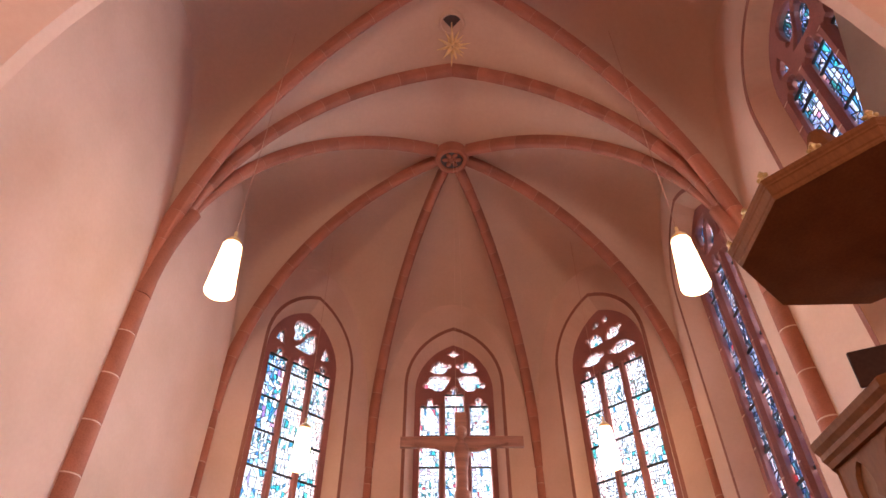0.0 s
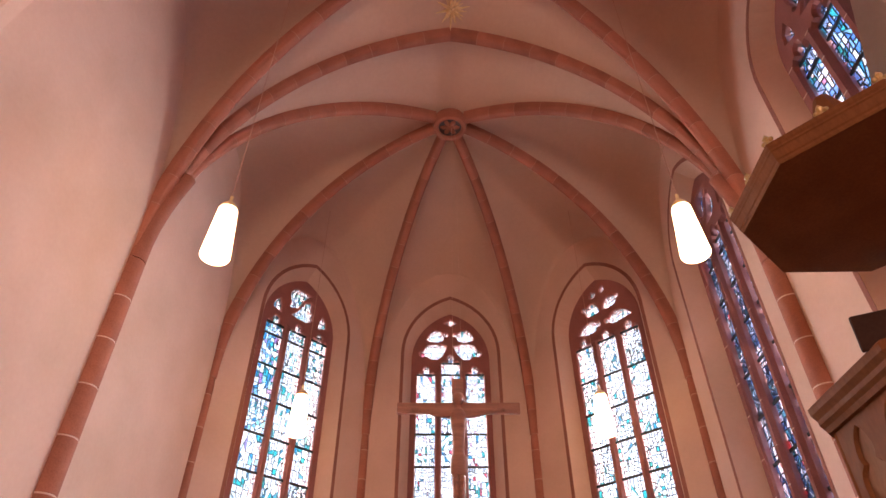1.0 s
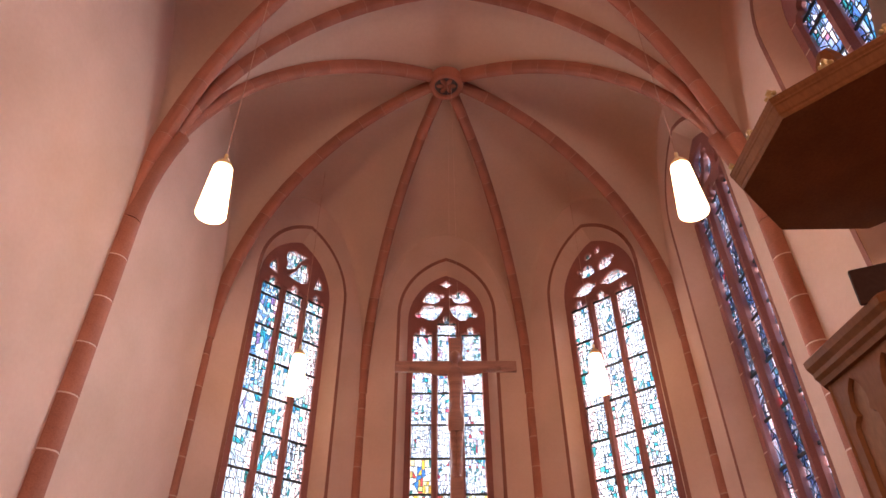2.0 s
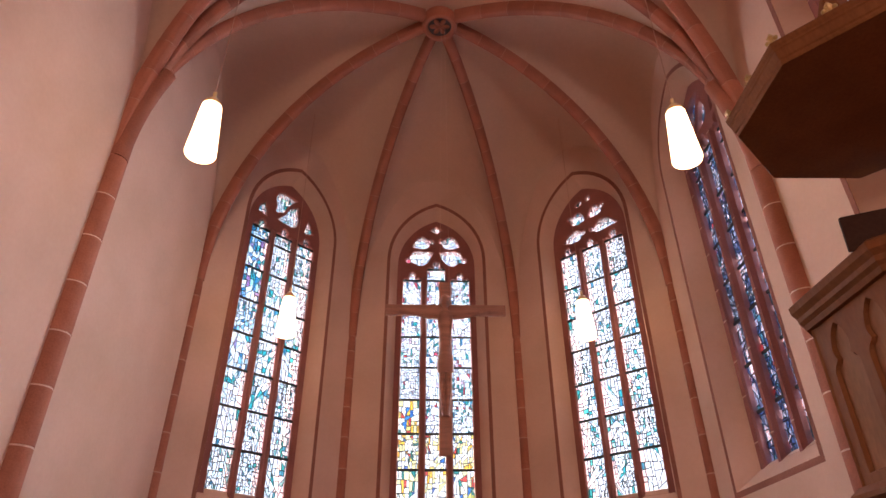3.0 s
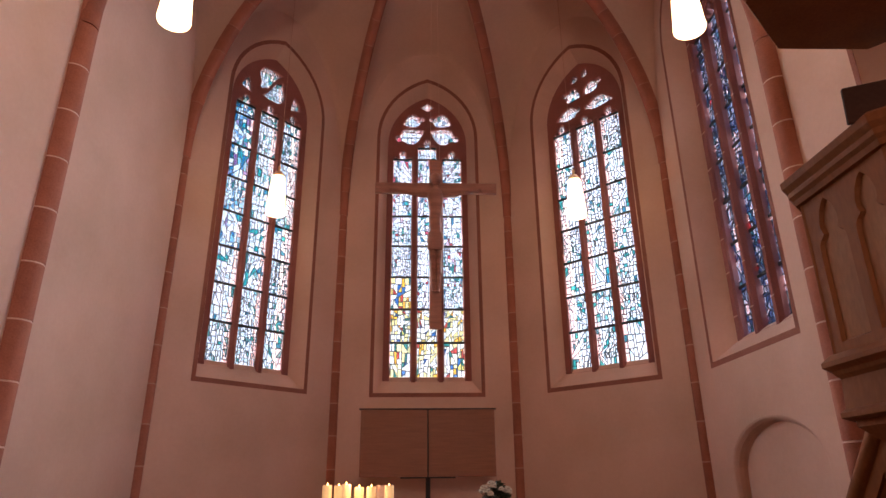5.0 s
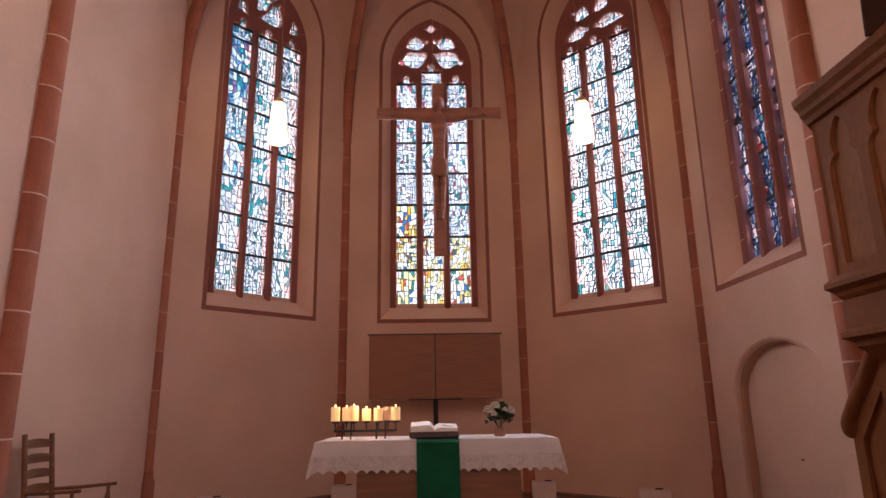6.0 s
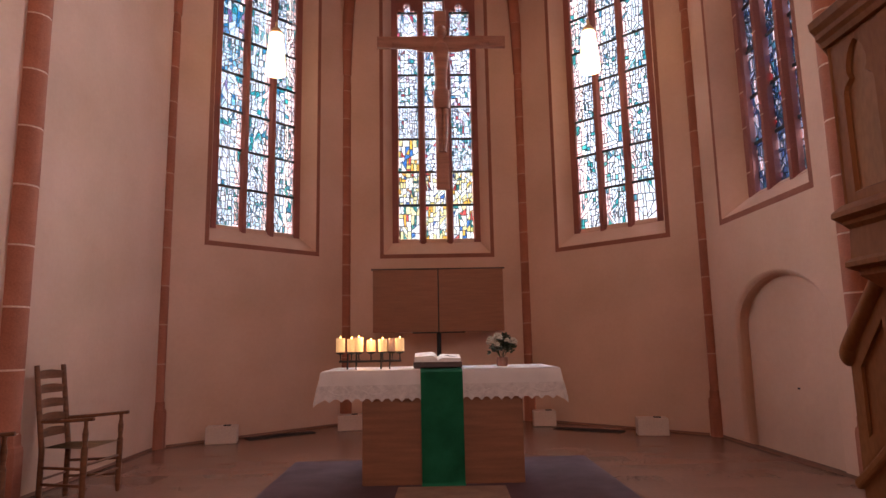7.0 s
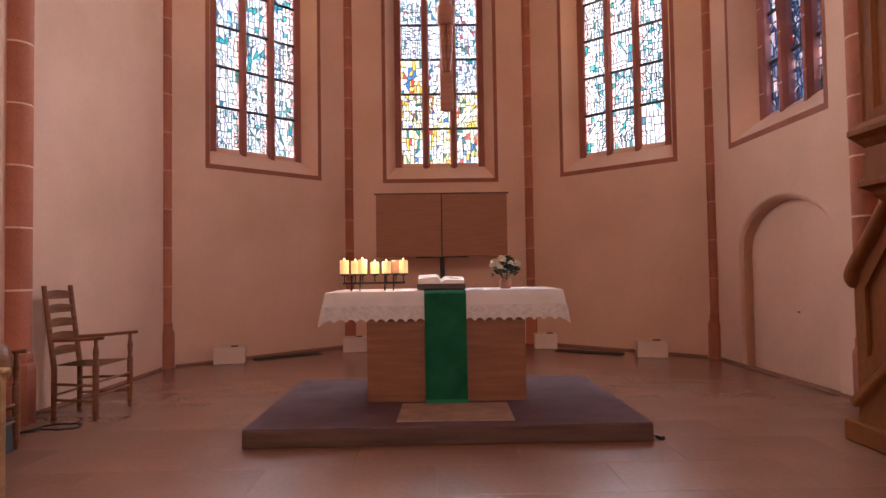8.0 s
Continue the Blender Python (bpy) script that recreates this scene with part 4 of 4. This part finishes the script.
for x0, x1 in ((-1.045, -0.008), (0.008, 1.045)):
    bm = bmesh.new()
    box(bm, x0, x1, -0.02, 0.02, 1.505, 2.50, 0.005)
    part("wing", bm, PANEL_WOOD, board)
bm = bmesh.new()
box(bm, -1.075, 1.075, -0.028, 0.028, 2.50, 2.522, 0.005)
part("top_rail", bm, STEP, board, "thin dark top rail")
bm = bmesh.new()
box(bm, -0.42, 0.42, -0.03, 0.03, 1.484, 1.503, 0.004)
part("bearer", bm, BLACK, board, "black metal bearer")
# Black strip set in the gap between the wings as its shade.
bm = bmesh.new()
box(bm, -0.012, 0.012, -0.012, 0.03, 1.50, 2.50)
part("slot_shade", bm, BLACK, board, "black strip giving the slot between the panels its shade")
bm = bmesh.new()
lathe(bm, [(0.19, 0), (0.19, 0.015), (0.05, 0.03), (0.036, 0.05), (0.036, 1.486)], 16)
part("post", bm, BLACK, board, "black metal post with a round foot")


# ---- crucifix ----
cross = thing("crucifix", pose(0.06, 0.0, 3.10), "large reddish wooden crucifix hanging on wires", "crucifix")
bm = bmesh.new()
box(bm, -0.075, 0.075, -0.03, 0.03, 0, 2.24, 0.006)
part("upright", bm, CROSS, cross)
bm = bmesh.new()
box(bm, -0.765, 0.785, -0.034, 0.026, 1.765, 1.905, 0.006)
part("crossbar", bm, CROSS, cross)
bm = bmesh.new()
def blob(x, y, z, a, b, c, ry=0.0):
    bmesh.ops.create_uvsphere(bm, u_segments=16, v_segments=10, radius=1, matrix=pose(x, y, z, 0, ry, 0) @ Matrix.Diagonal((a, b, c, 1)))
lathe(bm, [(0.082, 0.92), (0.098, 0.94), (0.102, 1.04), (0.092, 1.14), (0.070, 1.16), (0.066, 1.28), (0.078, 1.44), (0.098, 1.60), (0.100, 1.67), (0.07, 1.73), (0.034, 1.76), (0.032, 1.80)], 16, at=(0, -0.115, 0))
for v in bm.verts:
    v.co.y = -0.115 + (v.co.y + 0.115) * 0.72
blob(0, -0.15, 1.87, 0.060, 0.072, 0.086)
blob(0, -0.12, 1.885, 0.078, 0.08, 0.085)
for s in (-1, 1):
    tube(bm, [(s * 0.06, -0.11, 1.665), (s * 0.22, -0.09, 1.68), (s * 0.40, -0.07, 1.735), (s * 0.58, -0.055, 1.775)], 0.042, 8, 0.55)
    tube(bm, [(s * 0.042, -0.09, 1.03), (s * 0.042, -0.11, 0.80), (s * 0.03, -0.085, 0.52), (s * 0.02, -0.10, 0.40)], 0.040, 8, 0.65)
bmesh.ops.translate(bm, verts=bm.verts, vec=(0, 0, 0.03))
part("carved_figure", bm, CROSS, cross, "plain carved figure", smooth=True)
for s in (-1, 1):
    bm = bmesh.new()
    tube(bm, [(s * 0.06, 0, 2.23), (s * 0.03, 0, 7.35)], 0.0016, 5)
    part("wire", bm, MORTAR, cross)


# ---- pendant lamps ----
def pendant(x, y, zb, top):
    p = thing("pendant_lamp", pose(x, y, zb), "lit white opal glass pendant lamp on a thin cord", "pendant lamp", "pendant lamps of the choir")
    bm = bmesh.new()
    lathe(bm, [(0.10, 0.02), (0.146, 0.0), (0.152, 0.02), (0.102, 0.635), (0.093, 0.65), (0.03, 0.66)], 24)
    part("shade", bm, OPAL, p, "glowing opal glass shade", smooth=True)
    bm = bmesh.new()
    lathe(bm, [(0.088, 0.655), (0.088, 0.69), (0.05, 0.74), (0.02, 0.75), (0.02, 0.84)], 18)
    part("cap", bm, STRAW, p, "brass-coloured cap", smooth=True)
    bm = bmesh.new()
    tube(bm, [(0, 0, 0.83), (0, 0, top - zb)], 0.0045, 6)
    part("cord", bm, RIB_MORTAR, p, "thin brownish cord")


for s in (-1, 1):
    pendant(s * 2.425, -2.5, 5.39 if s < 0 else 5.42, 10.75)
    pendant(s * 2.40, 1.9, 5.40, 10.1)


# ---- star under the vault ----
star = thing("straw_star", pose(0, -2.33, 10.36), "pale straw star hanging below the hole in the vault", "star")
rng = random.Random(8)
for k in range(26):
    z = 1 - 2 * (k + 0.5) / 26
    an = k * 2.39996
    d = Vector((math.sqrt(1 - z * z) * math.cos(an), math.sqrt(1 - z * z) * math.sin(an), z))
    bm = bmesh.new()
    tube(bm, [d * 0.05, d * rng.uniform(0.24, 0.31)], 0.032, 5, 0.05)
    part("ray", bm, STRAW, star)
bm = bmesh.new()
bmesh.ops.create_icosphere(bm, subdivisions=2, radius=0.07)
part("core", bm, STRAW, star)
bm = bmesh.new()
tube(bm, [(0, 0, 0.05), (0, 0, 0.85)], 0.012, 6)
part("cord", bm, STRAW, star)


# ---- pulpit ----
PC = (3.3, -4.02)
PR = 1.107


def ph(z):
    return max(0.0, 1.142 * z - 0.196)


def octagon(bm, profile, phase=22.5):
    return lathe(bm, profile, 8, phase=radians(phase))


pulpit = thing("pulpit", pose(*PC, 0), "carved oak octagonal pulpit with blind arches", "pulpit")
COS = math.cos(radians(22.5))
bm = bmesh.new()
octagon(bm, [(PR * r, ph(z)) for r, z in [(0.24, 0.0), (0.30, 0.0), (0.30, 0.12), (0.22, 0.2), (0.22, 1.05), (0.30, 1.12), (0.62, 1.42), (0.90, 1.62), (0.90, 1.66)]])
part("foot", bm, CARVED, pulpit, "faceted supporting stem")
bm = bmesh.new()
octagon(bm, [(PR * r, ph(z)) for r, z in [(0.92, 1.655), (0.965, 1.665), (0.965, 1.69), (0.935, 1.71), (0.925, 1.86), (0.95, 1.88), (0.96, 1.90), (1.005, 1.92), (1.005, 1.945), (0.955, 1.985), (0.90, 1.99)]])
part("lower_moulding", bm, CARVED, pulpit)
bm = bmesh.new()
octagon(bm, [(PR * r, ph(z)) for r, z in [(0.905, 1.98), (0.905, 2.86)]])
body = part("body", bm, FIELD, pulpit, "lighter plain oak fields")
bm = bmesh.new()
octagon(bm, [(PR * r, ph(z)) for r, z in [(0.90, 2.845), (0.955, 2.85), (0.965, 2.88), (0.985, 2.90), (0.985, 2.93), (1.01, 2.96), (1.015, 3.00), (0.99, 3.02), (0.90, 3.02)]])
part("cornice", bm, CARVED, pulpit, "moulded cornice rail")
FACE = PR * 0.905 * math.sin(radians(22.5))
bm = bmesh.new()
def cusped(mid, hw, zb, zs, za):
    """A blind light with a trefoil head: two rounded shoulders under a pointed lobe."""
    lobe = hw * 0.62
    right = [(mid + hw, zb), (mid + hw, zs)] + [(mid + lobe * 0.8 + (hw - lobe * 0.8) * math.cos(radians(a)), zs + hw * 0.55 * math.sin(radians(a))) for a in (25, 50, 75)]
    right += [(mid + lobe * 0.72, zs + hw * 0.72), (mid + lobe, zs + hw * 1.05), (mid + lobe * 1.02, zs + hw * 1.4), (mid + lobe * 0.72, za - hw * 0.5), (mid + lobe * 0.3, za - hw * 0.15), (mid, za)]
    return right + [(2 * mid - u, z) for u, z in right[-2::-1]]


blind = [cusped(m, 0.118, ph(2.05), ph(2.545), ph(2.80)) for m in (-0.172, 0.172)]
plate(bm, [(-FACE - 0.022, ph(1.985)), (FACE + 0.022, ph(1.985)), (FACE + 0.022, ph(2.85)), (-FACE - 0.022, ph(2.85))], blind, -0.024, 0.0, chamfer=0.012)
bmesh.ops.recalc_face_normals(bm, faces=bm.faces)
arcade = bpy.data.meshes.new("panel")
bm.to_mesh(arcade)
bm.free()
arcade.materials.append(CARVED)
for k in range(8):
    an = 45 * k
    shared("panel", arcade, body, pose(0, 0, 0, 0, 0, an + 90) @ pose(0, -PR * 0.905 * COS, 0))
bm = bmesh.new()
box(bm, -0.09, 0.62, -0.02, 0.02, 0.0, 0.21, 0.008)
part("book_board", bm, BOARD, pulpit, "dark sloping reading board", place=pose(-0.98, -0.36, ph(3.0), 14, 0, -26))

canopy = thing("pulpit_canopy", pose(PC[0] - 0.12, PC[1], 4.74, 0, 0, -1.2), "dark oak octagonal sounding board with gilt cresting", "canopy")
bm = bmesh.new()
octagon(bm, [(1.107 * r, z) for r, z in [(0.80, 0.0), (0.885, -0.005), (0.893, 0.012), (0.893, 0.028), (0.902, 0.040), (0.913, 0.105), (0.922, 0.115), (0.922, 0.128), (0.932, 0.145), (0.937, 0.175), (0.930, 0.185), (0.5, 0.21)]])
cornice = part("cornice", bm, CARVED, canopy, "moulded oak cornice")
bm = bmesh.new()
octagon(bm, [(1.107 * r, z) for r, z in [(0.03, 0.045), (0.83, 0.045), (0.83, 0.02)]])
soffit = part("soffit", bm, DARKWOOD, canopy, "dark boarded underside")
for k in range(8):
    bm = bmesh.new()
    box(bm, 0.12, 0.90, -0.05, 0.05, 0.022, 0.044, 0.006)
    part("soffit_rib", bm, STEP, soffit, place=pose(0, 0, 0, 0, 0, 22.5 + 45 * k))
for k in range(8):
    an = radians(22.5 + 45 * k)
    for f in (0.0, 0.5):
        a2 = an + radians(45)
        x = (1 - f) * math.cos(an) + f * math.cos(a2)
        y = (1 - f) * math.sin(an) + f * math.sin(a2)
        bm = bmesh.new()
        lathe(bm, [(0.035, 0.22), (0.016, 0.26), (0.030, 0.29), (0.008, 0.33)], 8)
        for s in (-1, 1):
            bmesh.ops.create_uvsphere(bm, u_segments=8, v_segments=6, radius=0.019, matrix=Matrix.Translation((0.034 * s, 0, 0.265)))
        part("crest", bm, GILT, cornice, "gilt leaf crest", smooth=True, place=pose(1.0 * x, 1.0 * y, -0.04, 0, 0, math.degrees(an) + 90 + 45 * f))
bm = bmesh.new()
octagon(bm, [(1.107 * r, z) for r, z in [(0.85, 0.18), (0.6, 0.4), (0.2, 0.75), (0.06, 1.2)]])
part("spire", bm, CARVED, canopy)
bm = bmesh.new()
box(bm, 0.55, 0.80, -0.35, 0.35, -1.6, 0.1, 0.01)
part("back_board", bm, CARVED, canopy, "oak back board fixed to the arch")

# ---- pulpit stair ----
stair = thing("pulpit_stair", pose(3.28, -2.74, 0), "carved oak stair rising to the pulpit", "stair")
bm = bmesh.new()
box(bm, -0.44, 0.47, -1.0, 0.15, 0.0, 0.16, 0.02)
part("plinth", bm, CARVED, stair)
for k in range(5):
    bm = bmesh.new()
    box(bm, -0.36, 0.42, -0.22 * (k + 1) - 0.02, -0.22 * k, 0.16 + 0.19 * k, 0.20 + 0.19 * k, 0.008)
    part("tread", bm, CARVED, stair)
bm = bmesh.new()
pts = [(0.0, 0.16), (-1.0, 0.16), (-1.0, 2.35), (0.0, 1.17)]
plate(bm, [(u, z) for u, z in pts], [[(-0.10, 0.62), (-0.10, 1.10), (-0.36, 1.42), (-0.36, 0.82)], [(-0.46, 0.90), (-0.46, 1.54), (-0.74, 1.88), (-0.74, 1.10)]], -0.02, 0.02, chamfer=0.012)
part("side_panel", bm, CARVED, stair, "panelled oak stair side", place=pose(-0.40, 0, 0, 0, 0, 90))
bm = bmesh.new()
plate(bm, pts, [], -0.008, 0.008)
part("side_backing", bm, CARVED, stair, place=pose(-0.385, 0, 0, 0, 0, 90))
bm = bmesh.new()
box(bm, -0.05, 0.05, -1.1, 0.03, -0.035, 0.035, 0.02)
part("lower_rail", bm, CARVED, stair, "moulded string", place=pose(-0.41, 0.02, 0.30, -40, 0, 0))
bm = bmesh.new()
tube(bm, [(0, 0.055, -0.01), (0, 0.0, 0.06), (0, -0.3, 0.41), (0, -1.0, 1.24)], 0.062, 12)
bmesh.ops.create_uvsphere(bm, u_segments=14, v_segments=10, radius=1, matrix=pose(0, 0.055, -0.035, 12, 0, 0) @ Matrix.Diagonal((0.066, 0.068, 0.095, 1)))
part("handrail", bm, CARVED, stair, "thick brown handrail with a rounded end", smooth=True, place=pose(-0.41, -0.04, 1.225))


# ---- chairs ----
def armchair(place, label):
    """A ladder-back armchair that faces local +x."""
    c = thing("ladder_back_chair", place, label, "chair", "chairs by the north wall")
    front = [(0.23, -0.285), (0.23, 0.285)]
    rear = [(-0.21, -0.19), (-0.21, 0.19)]
    for x, y in front:
        bm = bmesh.new()
        lathe(bm, [(0.017, 0.0), (0.025, 0.06), (0.027, 0.40), (0.027, 0.47), (0.018, 0.50), (0.024, 0.56), (0.025, 0.60), (0.015, 0.66), (0.018, 0.71)], 10)
        part("front_leg", bm, CHAIR, c, smooth=True, place=pose(x, y, 0))
    for x, y in rear:
        bm = bmesh.new()
        tube(bm, [(x, y, 0), (x, y, 0.44), (x - 0.05, y, 0.80), (x - 0.10, y, 1.185)], 0.026, 10, 0.85)
        part("back_post", bm, CHAIR, c, smooth=True)
    for k in range(5):
        z = 0.58 + 0.128 * k
        xb = -0.21 - 0.10 * max(0, (z - 0.44)) / 0.71
        bm = bmesh.new()
        rows2 = []
        for i in range(9):
            f = i / 8 * 2 - 1
            bow = -0.025 * (1 - f * f)
            hgt = 0.034 + 0.018 * (1 - f * f)
            rows2.append([bm.verts.new((xb + bow + dx, 0.185 * f, z + dz)) for dx, dz in ((0.006, -0.03), (0.006, hgt), (-0.006, hgt), (-0.006, -0.03))])
        for a, b in zip(rows2, rows2[1:]):
            bridge(bm, a, b)
        bm.faces.new(rows2[0]); bm.faces.new(rows2[-1])
        part("slat", bm, CHAIR, c)
    for s in (-1, 1):
        bm = bmesh.new()
        tube(bm, [(-0.235, 0.19 * s, 0.69), (0.0, 0.24 * s, 0.700), (0.30, 0.292 * s, 0.722)], 0.016, 8)
        part("arm", bm, CHAIR, c, smooth=True)
        for z in (0.16, 0.30):
            bm = bmesh.new()
            tube(bm, [(-0.21, 0.19 * s, z), (0.23, 0.285 * s, z)], 0.013, 7)
            part("stretcher", bm, CHAIR, c, smooth=True)
    for z in (0.21, 0.33):
        bm = bmesh.new()
        tube(bm, [(0.23, -0.285, z), (0.23, 0.285, z)], 0.012, 7)
        part("stretcher", bm, CHAIR, c, smooth=True)
    bm = bmesh.new()
    tube(bm, [(-0.21, -0.19, 0.2), (-0.21, 0.19, 0.2)], 0.011, 7)
    part("stretcher", bm, CHAIR, c, smooth=True)
    bm = bmesh.new()
    n = 12
    g = []
    for i in range(n + 1):
        f = i / n
        hw = 0.19 + (0.285 - 0.19) * f
        g.append([bm.verts.new((-0.21 + 0.46 * f, hw * (2 * j / n - 1), 0.468 - 0.026 * math.sin(math.pi * f) * math.sin(math.pi * j / n))) for j in range(n + 1)])
    for i in range(n):
        for j in range(n):
            bm.faces.new((g[i][j], g[i + 1][j], g[i + 1][j + 1], g[i][j + 1]))
    bmesh.ops.solidify(bm, geom=bm.faces, thickness=0.065)
    part("seat", bm, RUSH, c, "woven rush seat", smooth=True)
    return c


chair = armchair(pose(-3.33, -1.22, 0, 0, 0, -3), "dark wooden ladder-back armchair with a woven rush seat")
copy_thing(chair, pose(-3.46, -2.70, 0, 0, 0, -2))

bm = bmesh.new()
rng = random.Random(2)
bmesh.ops.create_uvsphere(bm, u_segments=16, v_segments=10, radius=1, matrix=pose(-3.30, -2.60, 0.645, 0, 12, 0) @ Matrix.Diagonal((0.14, 0.17, 0.175, 1)))
for v in bm.verts:
    v.co += 0.02 * noise.noise_vector(v.co * 9)
tagged(part("shoulder_bag", bm, CHAIR, smooth=True), "brown soft bag standing on the chair seat", "bag")

bm = bmesh.new()
for k in range(4):
    box(bm, -3.44 + 0.01 * k, -3.235 + 0.010 * (k % 3), -2.74, -2.56, 0.246 + 0.012 * k, 0.257 + 0.012 * k, 0.002)
tagged(part("paper_stack", bm, PAPER), "small stack of papers on a dark crate under the chair", "papers")
crate = thing("crate", pose(-3.37, -2.62, 0), "dark green-grey storage crate standing under the chair", "crate")
bm = bmesh.new()
plate(bm, [(-0.17, 0.0), (0.17, 0.0), (0.15, 0.225), (-0.15, 0.225)], [], -0.15, 0.15)
part("tub", bm, CRATE, crate)
bm = bmesh.new()
box(bm, -0.165, 0.165, -0.165, 0.165, 0.225, 0.244, 0.006)
part("lid", bm, CRATE, crate, "flat lid with a rounded rim")

bm = bmesh.new()
loop = [(-3.62, -2.05, 0.011), (-3.50, -1.98, 0.011), (-3.40, -1.93, 0.011)] + [(-3.25 + 0.16 * math.cos(a), -1.80 + 0.11 * math.sin(a), 0.012 + 0.004 * k % 0.01) for k, a in enumerate([radians(d) for d in range(215, 560, 23)])] + [(-3.42, -1.95, 0.024), (-3.60, -2.10, 0.012), (-3.66, -2.4, 0.011)]
tube(bm, loop, 0.0075, 7)
tagged(part("cable", bm, CABLE, smooth=True), "black cable lying in a loop on the floor", "cable")

pew = thing("pew", pose(-2.735, -3.62, 0), "plain brown wooden pew end", "pew")
bm = bmesh.new()
box(bm, -0.25, 0.225, -0.025, 0.025, 0, 0.73, 0.01)
part("end_panel", bm, PEW, pew)
bm = bmesh.new()
box(bm, -0.26, 0.24, -0.04, 0.04, 0.73, 0.765, 0.012)
part("cap_rail", bm, PEW, pew)

# ---- casings and floor grilles along the walls ----
for x, y, an, wdt in ((-3.05, 1.96, 45, 0.42), (-1.40, 3.08, 20, 0.38), (1.68, 3.10, -25, 0.36), (2.98, 1.86, -45, 0.42)):
    cs = thing("cable_casing", pose(x, y, 0, 0, 0, an * 0.25), "low off-white box at the wall foot", "casing", "casings at the wall foot")
    bm = bmesh.new()
    box(bm, -wdt / 2, wdt / 2, -0.12, 0.14, 0, 0.235, 0.012)
    casing = part("casing", bm, WHITEBOX, cs)
    bm = bmesh.new()
    box(bm, 0.02, 0.12, -0.05, 0.03, 0.235, 0.247, 0.004)
    part("socket", bm, BLACK, casing, "small black socket on top")
for x, y, an in ((-2.36, 2.56, 37), (2.22, 2.44, -33)):
    gr = thing("floor_grille", pose(x, y, 0, 0, 0, an), "dark metal heating grille set in the floor", "grille", "floor grilles")
    bm = bmesh.new()
    box(bm, -0.52, 0.52, -0.11, 0.11, 0.001, 0.012, 0.003)
    tray = part("tray", bm, BLACK, gr)
    for k in range(20):
        bm = bmesh.new()
        box(bm, -0.50 + 0.05 * k, -0.48 + 0.05 * k, -0.10, 0.10, 0.0125, 0.018)
        part("bar", bm, IRON, tray)

bm = bmesh.new()
box(bm, 0, 0.05, -0.012, 0, 0, 0.02, 0.003)
tagged(part("door_pull", bm, BLACK, place=pose(A + 0.138, -0.21, 0.74, 0, 0, 90)), "tiny dark metal stub in the blocked doorway", "metal stub")

plug = thing("cable_plug", pose(1.53, -2.50, 0, 0, 0, 20), "small black cable plug on the floor by the platform", "plug")
bm = bmesh.new()
box(bm, -0.02, 0.02, -0.03, 0.03, 0.001, 0.03, 0.006)
part("housing", bm, CABLE, plug)
bm = bmesh.new()
tube(bm, [(0, 0.03, 0.015), (0.01, 0.08, 0.008), (-0.02, 0.2, 0.007), (-0.02, 0.5, 0.007)], 0.006, 6)
part("lead", bm, CABLE, plug, "short black lead")

# ---- floor slabs ----
SLAB_L, SLAB_W = 1.10, 0.55
bm = bmesh.new()
box(bm, -SLAB_L / 2 + 0.0008, SLAB_L / 2 - 0.0008, -SLAB_W / 2 + 0.0008, SLAB_W / 2 - 0.0008, -0.02, 0.0)
bmesh.ops.recalc_face_normals(bm, faces=bm.faces)
slab = bpy.data.meshes.new("slab")
bm.to_mesh(slab)
bm.free()
slab.materials.append(FLOOR)
rest = bmesh.new()
j = 0
y = 4.4
while y > -15.4:
    lim = min(NAVE_W, wall_line(y - SLAB_W / 2) + 0.4) if y > BAY else NAVE_W
    x = -7.4 + (SLAB_L / 2 if j % 2 else 0) + 0.13
    while x < 7.4:
        if abs(x) < lim + 0.3:
            if y > -5.0 and abs(x) < 4.3:
                shared("slab", slab, floor, pose(x, y, 0))
            else:
                box(rest, x - SLAB_L / 2 + 0.003, x + SLAB_L / 2 - 0.003, y - SLAB_W / 2 + 0.003, y + SLAB_W / 2 - 0.003, -0.02, 0.0)
        x += SLAB_L
    y -= SLAB_W
    j += 1
more = part("nave_slabs", rest, FLOOR, floor)
more["kind"] = "stuff"
